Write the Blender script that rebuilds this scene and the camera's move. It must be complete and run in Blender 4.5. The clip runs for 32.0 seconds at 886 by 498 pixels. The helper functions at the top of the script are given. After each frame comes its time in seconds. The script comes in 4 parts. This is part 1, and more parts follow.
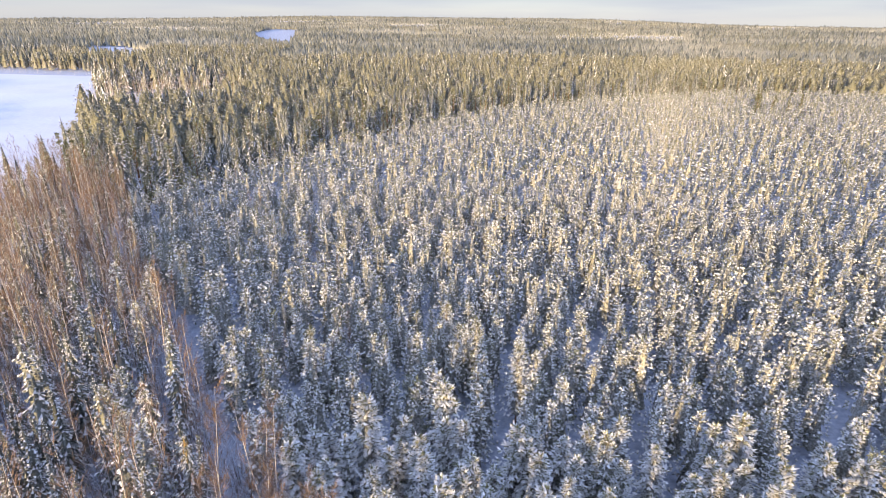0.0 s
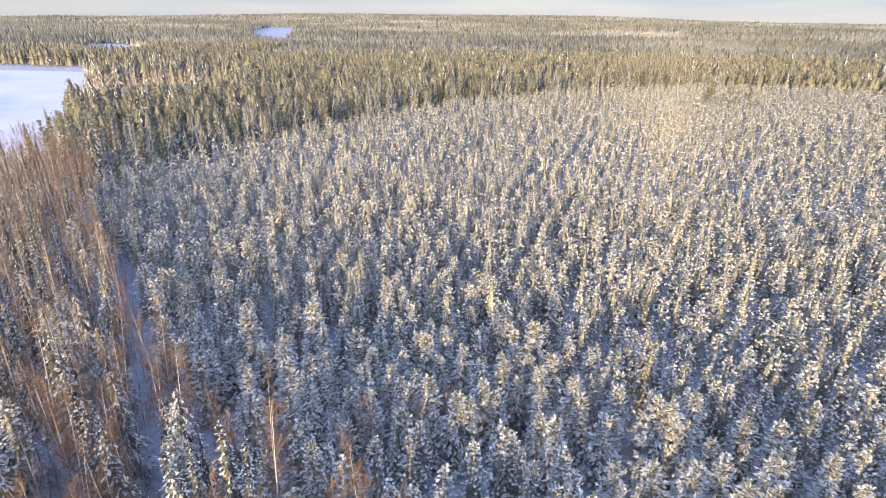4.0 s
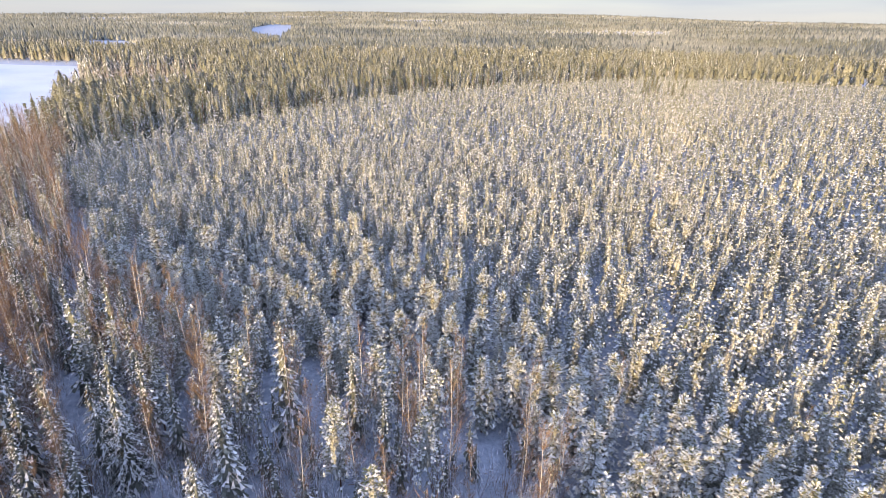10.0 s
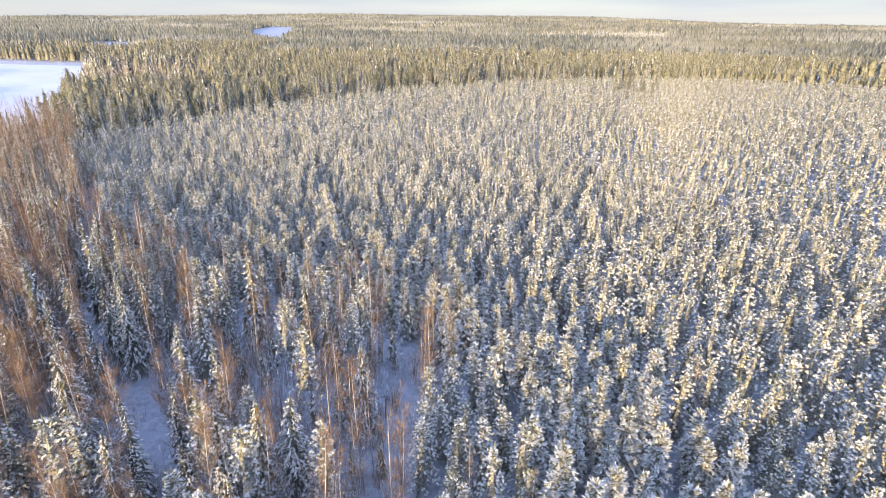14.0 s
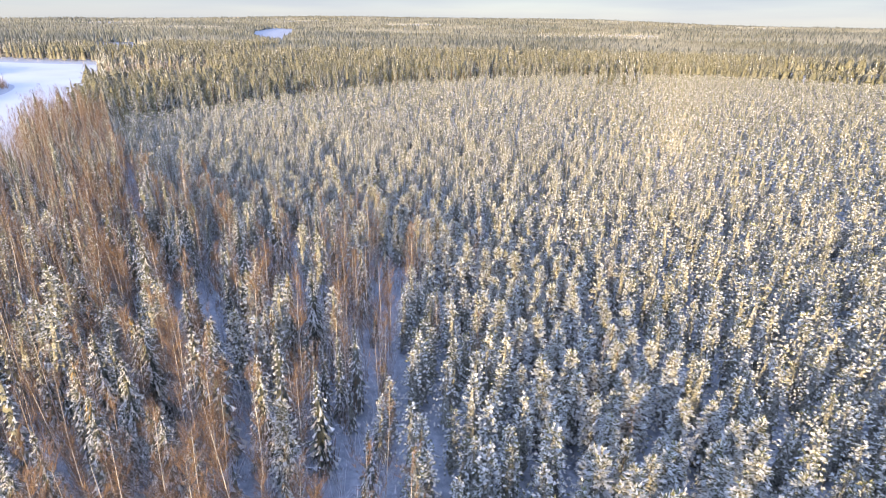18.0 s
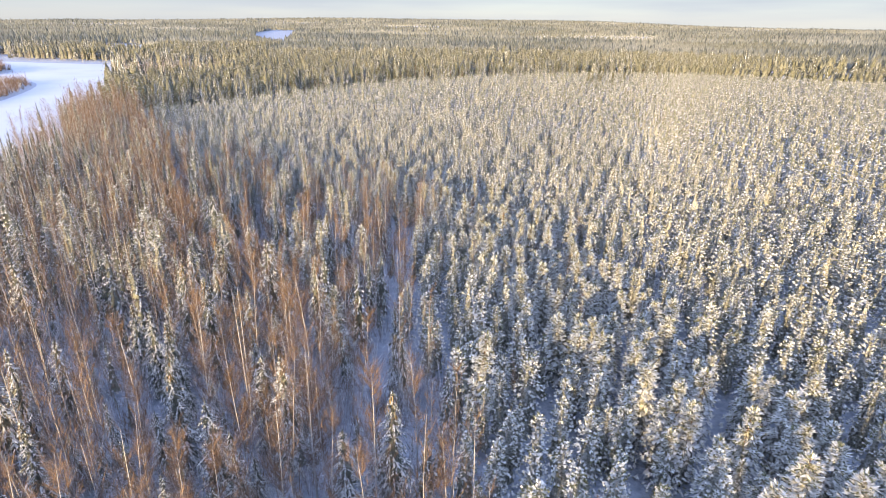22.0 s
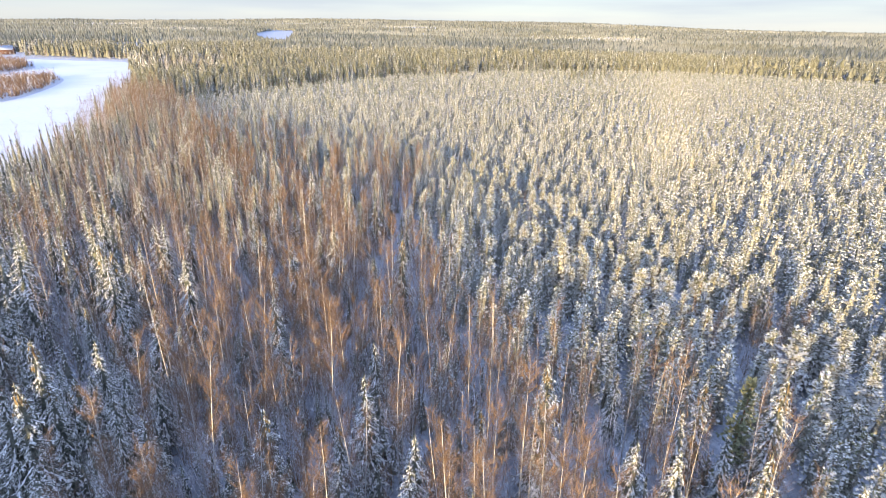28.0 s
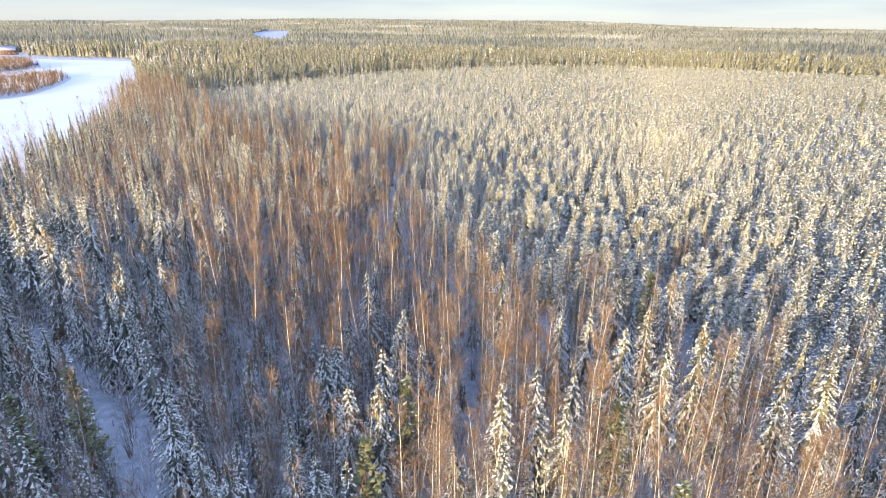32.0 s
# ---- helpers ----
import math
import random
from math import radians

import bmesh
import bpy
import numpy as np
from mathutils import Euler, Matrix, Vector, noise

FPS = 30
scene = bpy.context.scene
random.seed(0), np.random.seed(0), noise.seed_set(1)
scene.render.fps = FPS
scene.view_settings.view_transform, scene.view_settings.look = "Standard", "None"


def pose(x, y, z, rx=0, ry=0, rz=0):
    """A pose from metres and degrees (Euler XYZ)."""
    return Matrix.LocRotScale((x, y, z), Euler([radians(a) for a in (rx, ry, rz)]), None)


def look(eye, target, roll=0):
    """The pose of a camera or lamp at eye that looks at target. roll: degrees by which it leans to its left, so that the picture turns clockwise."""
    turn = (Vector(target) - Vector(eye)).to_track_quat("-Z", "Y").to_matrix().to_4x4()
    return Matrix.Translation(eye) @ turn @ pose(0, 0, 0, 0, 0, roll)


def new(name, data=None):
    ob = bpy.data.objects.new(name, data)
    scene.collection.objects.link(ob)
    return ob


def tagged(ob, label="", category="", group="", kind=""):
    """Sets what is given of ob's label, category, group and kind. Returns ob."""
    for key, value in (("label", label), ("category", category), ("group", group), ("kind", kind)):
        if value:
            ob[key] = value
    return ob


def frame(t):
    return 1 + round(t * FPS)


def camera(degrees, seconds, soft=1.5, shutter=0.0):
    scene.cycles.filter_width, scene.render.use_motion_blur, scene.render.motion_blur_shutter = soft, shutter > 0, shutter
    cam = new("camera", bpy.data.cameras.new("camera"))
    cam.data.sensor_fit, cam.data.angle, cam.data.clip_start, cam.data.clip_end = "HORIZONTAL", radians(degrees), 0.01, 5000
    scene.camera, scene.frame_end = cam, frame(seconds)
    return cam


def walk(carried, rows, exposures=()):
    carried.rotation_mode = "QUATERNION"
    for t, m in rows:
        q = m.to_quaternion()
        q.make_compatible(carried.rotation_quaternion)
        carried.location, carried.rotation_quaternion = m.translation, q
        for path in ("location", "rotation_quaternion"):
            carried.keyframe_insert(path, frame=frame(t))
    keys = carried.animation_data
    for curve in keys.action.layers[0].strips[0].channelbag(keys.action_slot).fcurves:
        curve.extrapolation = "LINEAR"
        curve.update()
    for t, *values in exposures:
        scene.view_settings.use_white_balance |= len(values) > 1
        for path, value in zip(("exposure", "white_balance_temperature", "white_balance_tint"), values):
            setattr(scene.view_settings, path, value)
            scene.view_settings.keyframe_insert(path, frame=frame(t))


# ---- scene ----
cam = camera(76.00, 32.0, soft=0.5)
PATH = [
    (0, (-0.00, -0.00, 42.94), (1.46, 92.69, 5.44), 0.45),
    (0.5, (1.60, -2.22, 42.94), (2.91, 90.44, 5.36), 0.43),
    (1, (3.35, -4.46, 43.00), (4.58, 88.16, 5.31), 0.37),
    (1.5, (5.15, -6.62, 43.09), (6.20, 85.98, 5.35), 0.33),
    (2, (7.21, -8.74, 43.15), (8.19, 83.81, 5.29), 0.37),
    (2.5, (9.40, -10.76, 43.22), (10.30, 81.78, 5.34), 0.40),
    (3, (11.73, -12.73, 43.24), (12.72, 79.80, 5.32), 0.42),
    (3.5, (14.01, -14.63, 43.25), (14.95, 77.91, 5.36), 0.40),
    (5.5, (22.97, -22.24, 42.81), (24.06, 70.27, 4.85), 0.35),
    (6, (25.11, -24.40, 42.85), (26.27, 68.06, 4.78), 0.41),
    (6.5, (27.17, -26.50, 42.92), (28.27, 65.98, 4.89), 0.44),
    (7, (29.17, -28.64, 42.93), (30.30, 63.81, 4.85), 0.46),
    (7.5, (30.99, -30.77, 42.95), (31.99, 61.70, 4.89), 0.48),
    (8, (32.75, -33.00, 42.94), (33.58, 59.47, 4.86), 0.55),
    (8.5, (34.43, -35.15, 42.91), (35.04, 57.32, 4.86), 0.57),
    (9, (36.14, -37.32, 42.87), (36.67, 55.12, 4.74), 0.58),
    (9.5, (37.78, -39.48, 42.91), (38.18, 52.96, 4.78), 0.53),
    (10, (39.40, -41.68, 42.97), (39.68, 50.77, 4.85), 0.52),
    (10.5, (40.97, -43.87, 43.03), (41.15, 48.59, 4.94), 0.51),
    (11, (42.46, -46.19, 43.01), (42.64, 46.29, 4.94), 0.51),
    (11.5, (43.82, -48.50, 42.96), (43.94, 43.99, 4.94), 0.49),
    (12, (45.06, -50.83, 42.90), (45.13, 41.69, 4.94), 0.49),
    (12.5, (46.20, -53.20, 42.85), (46.24, 39.35, 4.97), 0.47),
    (13, (47.26, -55.70, 42.79), (47.26, 36.85, 4.91), 0.48),
    (13.5, (48.17, -58.22, 42.76), (48.12, 34.35, 4.93), 0.48),
    (14, (48.97, -60.91, 42.69), (48.94, 31.67, 4.87), 0.50),
    (14.5, (49.67, -63.63, 42.63), (49.61, 28.97, 4.86), 0.53),
    (16.5, (51.46, -75.36, 41.56), (51.42, 17.31, 3.99), 0.45),
    (17, (51.66, -78.36, 41.40), (51.71, 14.34, 3.90), 0.49),
    (17.5, (51.87, -81.27, 41.29), (51.97, 11.47, 3.88), 0.57),
    (18, (52.04, -84.25, 41.24), (52.09, 8.48, 3.80), 0.55),
    (18.5, (52.20, -87.15, 41.26), (52.22, 5.61, 3.88), 0.49),
    (19, (52.23, -89.98, 41.29), (52.15, 2.77, 3.90), 0.41),
    (19.5, (52.15, -92.69, 41.30), (52.03, 0.08, 3.96), 0.40),
    (20, (52.00, -95.45, 41.27), (51.92, -2.68, 3.92), 0.42),
    (20.5, (51.83, -98.16, 41.20), (51.90, -5.37, 3.91), 0.44),
    (21, (51.65, -100.89, 41.05), (51.84, -8.10, 3.76), 0.44),
    (21.5, (51.46, -103.56, 40.91), (51.73, -10.74, 3.68), 0.46),
    (22, (51.29, -106.28, 40.76), (51.65, -13.46, 3.56), 0.53),
    (22.5, (51.13, -109.00, 40.68), (51.60, -16.14, 3.56), 0.60),
    (23, (51.02, -111.83, 40.62), (51.57, -18.96, 3.52), 0.62),
    (23.5, (50.95, -114.62, 40.62), (51.60, -21.74, 3.59), 0.63),
    (24, (50.93, -117.43, 40.60), (51.66, -24.55, 3.57), 0.64),
    (24.5, (50.99, -120.18, 40.56), (51.82, -27.29, 3.55), 0.63),
    (25, (51.09, -122.92, 40.51), (51.96, -30.04, 3.45), 0.60),
    (25.5, (51.24, -125.63, 40.47), (52.13, -32.76, 3.39), 0.58),
    (27.5, (52.19, -138.25, 40.56), (53.03, -45.33, 3.59), 0.81),
    (28, (52.31, -140.85, 40.51), (53.19, -47.96, 3.51), 0.77),
    (28.5, (52.43, -143.32, 40.42), (53.37, -50.43, 3.40), 0.74),
    (29, (52.52, -145.79, 40.26), (53.54, -52.94, 3.15), 0.67),
    (29.5, (52.64, -148.19, 40.11), (53.66, -55.36, 2.95), 0.60),
    (30, (52.81, -150.54, 39.97), (53.88, -57.70, 2.81), 0.60),
    (30.5, (53.04, -152.81, 39.82), (54.19, -59.95, 2.74), 0.60),
    (31, (53.37, -155.10, 39.65), (54.63, -62.24, 2.56), 0.56),
    (31.5, (53.70, -157.36, 39.51), (55.04, -64.49, 2.45), 0.51),
    (32, (54.04, -159.66, 39.40), (55.44, -66.80, 2.33), 0.44),
]
walk(cam, [(t, look(eye, target, roll)) for t, eye, target, roll in PATH], exposures=[(0.0, 1.28, 6500, 22), (8.0, 1.31, 6500, 21), (11.5, 1.32, 6500, 20), (14.0, 1.44, 6500, 19), (19.0, 1.37, 6500, 19), (23.0, 1.37, 6500, 18), (28.0, 1.54, 6500, 16), (32.0, 1.55, 6500, 14)])

# ---- daylight: low winter sun behind the camera, clear sky ----
SUN_AZ, SUN_EL = radians(202.0), radians(9.8)   # azimuth clockwise from +y, towards the sun
world = bpy.data.worlds.new("winter_sky")
scene.world = world
world.use_nodes = True
wn, wl = world.node_tree.nodes, world.node_tree.links
wn.clear()
sky = wn.new("ShaderNodeTexSky")
sky.sky_type, sky.sun_disc = "NISHITA", False
sky.sun_elevation, sky.sun_rotation = SUN_EL, SUN_AZ
sky.air_density, sky.dust_density, sky.ozone_density, sky.altitude = 1.1, 0.3, 3.5, 150
bg = wn.new("ShaderNodeBackground")
bg.inputs["Strength"].default_value = 0.15
wout = wn.new("ShaderNodeOutputWorld")
# thin high cloud veil over the clear sky
veil, wpos, wnoise, wramp = wn.new("ShaderNodeMix"), wn.new("ShaderNodeTexCoord"), wn.new("ShaderNodeTexNoise"), wn.new("ShaderNodeMapRange")
wmap = wn.new("ShaderNodeMapping")
wmap.inputs["Scale"].default_value = (1.2, 1.2, 14.0)
wl.new(wpos.outputs["Generated"], wmap.inputs["Vector"])
wl.new(wmap.outputs["Vector"], wnoise.inputs["Vector"])
wnoise.inputs["Scale"].default_value, wnoise.inputs["Detail"].default_value = 1.6, 5.0
wl.new(wnoise.outputs["Fac"], wramp.inputs["Value"])
wramp.inputs["From Min"].default_value, wramp.inputs["From Max"].default_value = 0.35, 0.65
wramp.inputs["To Min"].default_value, wramp.inputs["To Max"].default_value = 0.78, 0.96
veil.data_type = "RGBA"
wsep, wlow, wmul = wn.new("ShaderNodeSeparateXYZ"), wn.new("ShaderNodeMapRange"), wn.new("ShaderNodeMath")
wl.new(wpos.outputs["Generated"], wsep.inputs["Vector"])
wl.new(wsep.outputs["Z"], wlow.inputs["Value"])
wlow.inputs["From Min"].default_value, wlow.inputs["From Max"].default_value = 0.03, 0.30
wlow.inputs["To Min"].default_value, wlow.inputs["To Max"].default_value = 1.0, 0.0
wmul.operation = "MULTIPLY"
wl.new(wramp.outputs["Result"], wmul.inputs[0])
wmul.inputs[1].default_value = 1.0
wl.new(wmul.outputs["Value"], veil.inputs[0])
wl.new(sky.outputs["Color"], veil.inputs[6])
tone = wn.new("ShaderNodeMix")                          # pale near the horizon, blue overhead
tone.data_type = "RGBA"
tone.inputs[6].default_value, tone.inputs[7].default_value = (2.15, 2.95, 4.95, 1), (1.50, 1.73, 1.90, 1)
wl.new(wlow.outputs["Result"], tone.inputs[0])
wl.new(tone.outputs[2], veil.inputs[7])
wl.new(veil.outputs[2], bg.inputs["Color"])
wl.new(bg.outputs["Background"], wout.inputs["Surface"])
sun_data = bpy.data.lights.new("sun", "SUN")
sun_data.energy, sun_data.angle, sun_data.color = 4.7, radians(0.55), (1.0, 0.775, 0.39)
sun = new("sun", sun_data)
sun.matrix_world = look((0, 0, 0), (-math.sin(SUN_AZ) * math.cos(SUN_EL), -math.cos(SUN_AZ) * math.cos(SUN_EL), -math.sin(SUN_EL)))


# ---- materials ----
def material(name, dark, light, rough=0.85, scale=3.0, island=0.5, bump=0.3, bump_scale=30.0, objrand=0.0, extra=None, extra_amount=0.0, extra_scale=0.02, ramp_at=(0.2, 0.8), translucent=0.0):
    """Two tones mixed by noise and by a random value for each loose piece; extra: a third tone in large patches."""
    m = bpy.data.materials.new(name)
    m.use_nodes = True
    n, l = m.node_tree.nodes, m.node_tree.links
    bsdf = n["Principled BSDF"]
    bsdf.inputs["Roughness"].default_value = rough
    bsdf.inputs["Specular IOR Level"].default_value = 0.25
    geo, pos = n.new("ShaderNodeNewGeometry"), n.new("ShaderNodeTexCoord")
    noi = n.new("ShaderNodeTexNoise")
    noi.inputs["Scale"].default_value, noi.inputs["Detail"].default_value = scale, 3.0
    l.new(geo.outputs["Position"], noi.inputs["Vector"])
    mixv = n.new("ShaderNodeMix")
    mixv.inputs[0].default_value = island
    l.new(noi.outputs["Fac"], mixv.inputs[2])
    l.new(geo.outputs["Random Per Island"], mixv.inputs[3])
    last = mixv.outputs[0]
    if objrand:
        info, mo = n.new("ShaderNodeObjectInfo"), n.new("ShaderNodeMix")
        mo.inputs[0].default_value = objrand
        l.new(last, mo.inputs[2])
        l.new(info.outputs["Random"], mo.inputs[3])
        last = mo.outputs[0]
    ramp = n.new("ShaderNodeValToRGB")
    ramp.color_ramp.elements[0].position, ramp.color_ramp.elements[1].position = ramp_at
    ramp.color_ramp.elements[0].color, ramp.color_ramp.elements[1].color = (*dark, 1), (*light, 1)
    l.new(last, ramp.inputs["Fac"])
    colour = ramp.outputs["Color"]
    if extra:
        big, edge, mc = n.new("ShaderNodeTexNoise"), n.new("ShaderNodeMapRange"), n.new("ShaderNodeMix")
        big.inputs["Scale"].default_value, big.inputs["Detail"].default_value = extra_scale, 4.0
        l.new(geo.outputs["Position"], big.inputs["Vector"])
        edge.inputs["From Min"].default_value, edge.inputs["From Max"].default_value = 0.45, 0.6
        edge.inputs["To Max"].default_value = extra_amount
        l.new(big.outputs["Fac"], edge.inputs["Value"])
        mc.data_type = "RGBA"
        l.new(edge.outputs["Result"], mc.inputs[0])
        l.new(colour, mc.inputs[6])
        mc.inputs[7].default_value = (*extra, 1)
        colour = mc.outputs[2]
    l.new(colour, bsdf.inputs["Base Color"])
    if bump:
        bn, bu = n.new("ShaderNodeTexNoise"), n.new("ShaderNodeBump")
        bn.inputs["Scale"].default_value, bn.inputs["Detail"].default_value = bump_scale, 4.0
        l.new(geo.outputs["Position"], bn.inputs["Vector"])
        bu.inputs["Strength"].default_value, bu.inputs["Distance"].default_value = bump, 0.3 / bump_scale * 3
        l.new(bn.outputs["Fac"], bu.inputs["Height"])
        l.new(bu.outputs["Normal"], bsdf.inputs["Normal"])
    if translucent:                                     # light seeps through loose snow and needles
        tr, ms = n.new("ShaderNodeBsdfTranslucent"), n.new("ShaderNodeMixShader")
        ms.inputs[0].default_value = translucent
        l.new(colour, tr.inputs["Color"])
        l.new(bsdf.outputs["BSDF"], ms.inputs[1])
        l.new(tr.outputs["BSDF"], ms.inputs[2])
        l.new(ms.outputs["Shader"], n["Material Output"].inputs["Surface"])
    return m


M = {
    # snow kept dark and bluish: the shade between the trees is in its colour
    "ground": material("shade_toned_snow", (0.24, 0.265, 0.30), (0.50, 0.53, 0.57), 0.7, 1.1, 0.0, 0.5, 2.0),
    "ice": material("lake_snow", (0.48, 0.51, 0.55), (0.63, 0.655, 0.68), 0.6, 0.03, 0.0, 0.08, 0.3, extra=(0.52, 0.57, 0.66), extra_amount=0.5, extra_scale=0.015),
    "snow": material("branch_snow", (0.60, 0.585, 0.515), (0.88, 0.865, 0.82), 0.8, 1.2, 0.75, translucent=0.2),
    "pine": material("pine_needles", (0.12, 0.125, 0.065), (0.31, 0.31, 0.17), 0.75, 0.8, 0.7, translucent=0.25),
    "spruce": material("spruce_needles", (0.075, 0.08, 0.06), (0.27, 0.27, 0.21), 0.75, 2.0, 0.55, 0.8, 5.0),
    "cone": material("spruce_cones", (0.13, 0.085, 0.035), (0.28, 0.20, 0.09), 0.7, 2.0, 0.8),
    "core": material("frosted_needles", (0.18, 0.172, 0.13), (0.47, 0.46, 0.40), 0.85, 4.5, 0.12, 1.0, 7.0, ramp_at=(0.36, 0.62)),
    "dead": material("dead_branches", (0.035, 0.028, 0.026), (0.10, 0.075, 0.06), 0.9, 2.0, 0.6),
    "far": material("far_needles", (0.15, 0.148, 0.095), (0.275, 0.265, 0.185), 0.85, 1.3, 0.35, 1.0, 2.0, ramp_at=(0.28, 0.72)),
    "distant": material("distant_needles", (0.14, 0.135, 0.085), (0.29, 0.275, 0.185), 0.85, 0.06, 0.5, 0.3, 2.0, extra=(0.38, 0.36, 0.27), extra_amount=0.75, extra_scale=0.004),
    "bark": material("pine_bark", (0.09, 0.05, 0.03), (0.26, 0.13, 0.06), 0.9, 4.0, 0.2, 0.6, 15.0),
    "birch": material("birch_bark", (0.30, 0.27, 0.24), (0.64, 0.61, 0.56), 0.7, 3.0, 0.1, 0.4, 12.0, objrand=0.3),
    "twig": material("birch_twigs", (0.11, 0.072, 0.048), (0.30, 0.195, 0.12), 0.8, 0.5, 0.6, objrand=0.35),
    "frost": material("frosted_twigs", (0.24, 0.21, 0.19), (0.76, 0.76, 0.78), 0.85, 0.6, 0.7),
}


# ---- mesh tools ----
def blades(base, tip, width, fold=0.35, mid=0.5):
    """Folded leaf-shaped pieces from base to tip; arrays of n points and n half-widths."""
    axis = tip - base
    side = np.cross(axis, np.array([0.0, 0.0, 1.0]))
    side /= np.maximum(np.linalg.norm(side, axis=1, keepdims=True), 1e-6)
    w = np.asarray(width, float).reshape(-1, 1)
    c = base + axis * mid
    drop = np.zeros_like(c)
    drop[:, 2] = (fold * w)[:, 0]
    v = np.stack([base, c + side * w - drop, tip, c - side * w - drop], 1).reshape(-1, 3)
    k = np.arange(len(base))[:, None] * 4
    f = np.concatenate([k + [0, 2, 1], k + [0, 3, 2]], 1).reshape(-1, 3)
    return v, f


def spikes(base, tip, width, rng, blunt=0.0):
    """Single pointed pieces from base to tip, each turned its own way round its axis; blunt: how far along they are widest."""
    axis = tip - base
    side = np.cross(axis, np.array([0.0, 0.0, 1.0]))
    side /= np.maximum(np.linalg.norm(side, axis=1, keepdims=True), 1e-6)
    other = np.cross(axis, side)
    other /= np.maximum(np.linalg.norm(other, axis=1, keepdims=True), 1e-6)
    t = rng.normal(0, 0.45, (len(base), 1))
    side = (side * np.cos(t) + other * np.sin(t)) * np.asarray(width, float).reshape(-1, 1)
    c = base + axis * blunt
    end = tip if blunt < 0.5 else base
    v = np.stack([end, c + side, c - side], 1).reshape(-1, 3)
    return v, np.arange(len(v)).reshape(-1, 3)


def skirt(rng, n, r, z0, z1, jag=0.3):
    """A ragged cone of boughs from a rim at z0 to a tip at z1."""
    a = np.arange(n) * 6.283 / n + rng.uniform(-0.25, 0.25, n)
    rr = r * np.where(np.arange(n) % 2, 1 + jag, 1 - jag) * rng.uniform(0.85, 1.15, n)
    rim = np.stack([rr * np.cos(a), rr * np.sin(a), z0 + (z1 - z0) * rng.uniform(-0.12, 0.12, n)], 1)
    v = np.concatenate([[[0.0, 0.0, z1]], rim])
    return v, np.array([(0, 1 + i, 1 + (i + 1) % n) for i in range(n)])


def tangle(rng, n, reach, z0, z1, ln, w, shape=0.7):
    """The inside of a crown: short pieces crossing one another, narrower towards the top."""
    u = rng.uniform(0, 1, n)
    r = reach * np.clip(1.02 - u, 0.03, 1) ** shape
    a, f = rng.uniform(0, 6.283, n), np.sqrt(rng.uniform(0.02, 1, n))
    c = np.stack([r * f * np.cos(a), r * f * np.sin(a), z0 + (z1 - z0) * u], 1)
    h, e = a + rng.normal(0, 1.0, n), rng.uniform(-0.9, 0.7, n)
    d = np.stack([np.cos(h) * np.cos(e), np.sin(h) * np.cos(e), np.sin(e)], 1) * (ln * rng.uniform(0.6, 1.2, n))[:, None]
    return spikes(c - d * 0.4, c + d * 0.6, w * rng.uniform(0.6, 1.3, n), rng, 0.5)


def tube(points, radii, sides=6):
    """A tapered round stem along points."""
    points, ang = np.asarray(points, float), np.arange(sides) * 2 * math.pi / sides
    ring = np.stack([np.cos(ang), np.sin(ang), 0 * ang], 1)
    v = (points[:, None] + ring[None] * np.asarray(radii, float)[:, None, None]).reshape(-1, 3)
    f = []
    for i in range(len(points) - 1):
        for j in range(sides):
            a, b = i * sides + j, i * sides + (j + 1) % sides
            f += [(a, b, b + sides), (a, b + sides, a + sides)]
    top = (len(points) - 1) * sides
    f += [(top, top + j, top + j + 1) for j in range(1, sides - 1)]
    return v, np.array(f)


def joined(pieces):
    """One vertex and face list from several."""
    vs, fs, k = [], [], 0
    for v, f in pieces:
        vs.append(v)
        fs.append(f + k)
        k += len(v)
    return np.concatenate(vs), np.concatenate(fs)


def mesh_from(name, v, f, mats, index=None):
    me = bpy.data.meshes.new(name)
    me.vertices.add(len(v))
    me.vertices.foreach_set("co", np.ascontiguousarray(v, np.float32).ravel())
    me.loops.add(len(f) * 3)
    me.loops.foreach_set("vertex_index", np.ascontiguousarray(f, np.int32).ravel())
    me.polygons.add(len(f))
    me.polygons.foreach_set("loop_start", np.arange(len(f), dtype=np.int32) * 3)
    for m in mats:
        me.materials.append(m)
    if index is not None:
        me.polygons.foreach_set("material_index", np.ascontiguousarray(index, np.int32))
    me.update()
    return me


# ---- kinds of tree: each gives parts (name, material key, vertices, faces) at true size ----
def polar(a, r, z):
    return np.stack([r * np.cos(a), r * np.sin(a), z], -1)


def trunk_line(rng, h, bend, steps):
    z = np.linspace(0, h, steps)
    p = rng.uniform(0, 6.28)
    off = bend * np.sin(z / h * 2.6 + p) - bend * math.sin(p)
    return np.stack([off * math.cos(p), off * math.sin(p), z], 1)


def fingers(rng, at, a, el, n, spread, ln, w):
    """Fans of n short pieces from the points at: base, tip and half-width of each. a, el: heading and rise of each fan."""
    m = len(at)
    off = np.linspace(-spread, spread, n)[None] if n > 1 else np.zeros((1, 1))
    aa = a[:, None] + off + rng.normal(0, 0.28, (m, n))
    ee = el[:, None] + rng.normal(0, 0.30, (m, n))
    ll = ln * rng.uniform(0.6, 1.25, (m, n)) * (1 - 0.18 * np.abs(off) / max(spread, 0.1))
    d = np.stack([np.cos(aa) * np.cos(ee), np.sin(aa) * np.cos(ee), np.sin(ee)], -1) * ll[..., None]
    b = np.repeat(at[:, None], n, 1) + rng.normal(0, 0.05, (m, n, 3)) - d * 0.3
    return b.reshape(-1, 3), (b + d).reshape(-1, 3), w * rng.uniform(0.7, 1.3, m * n)


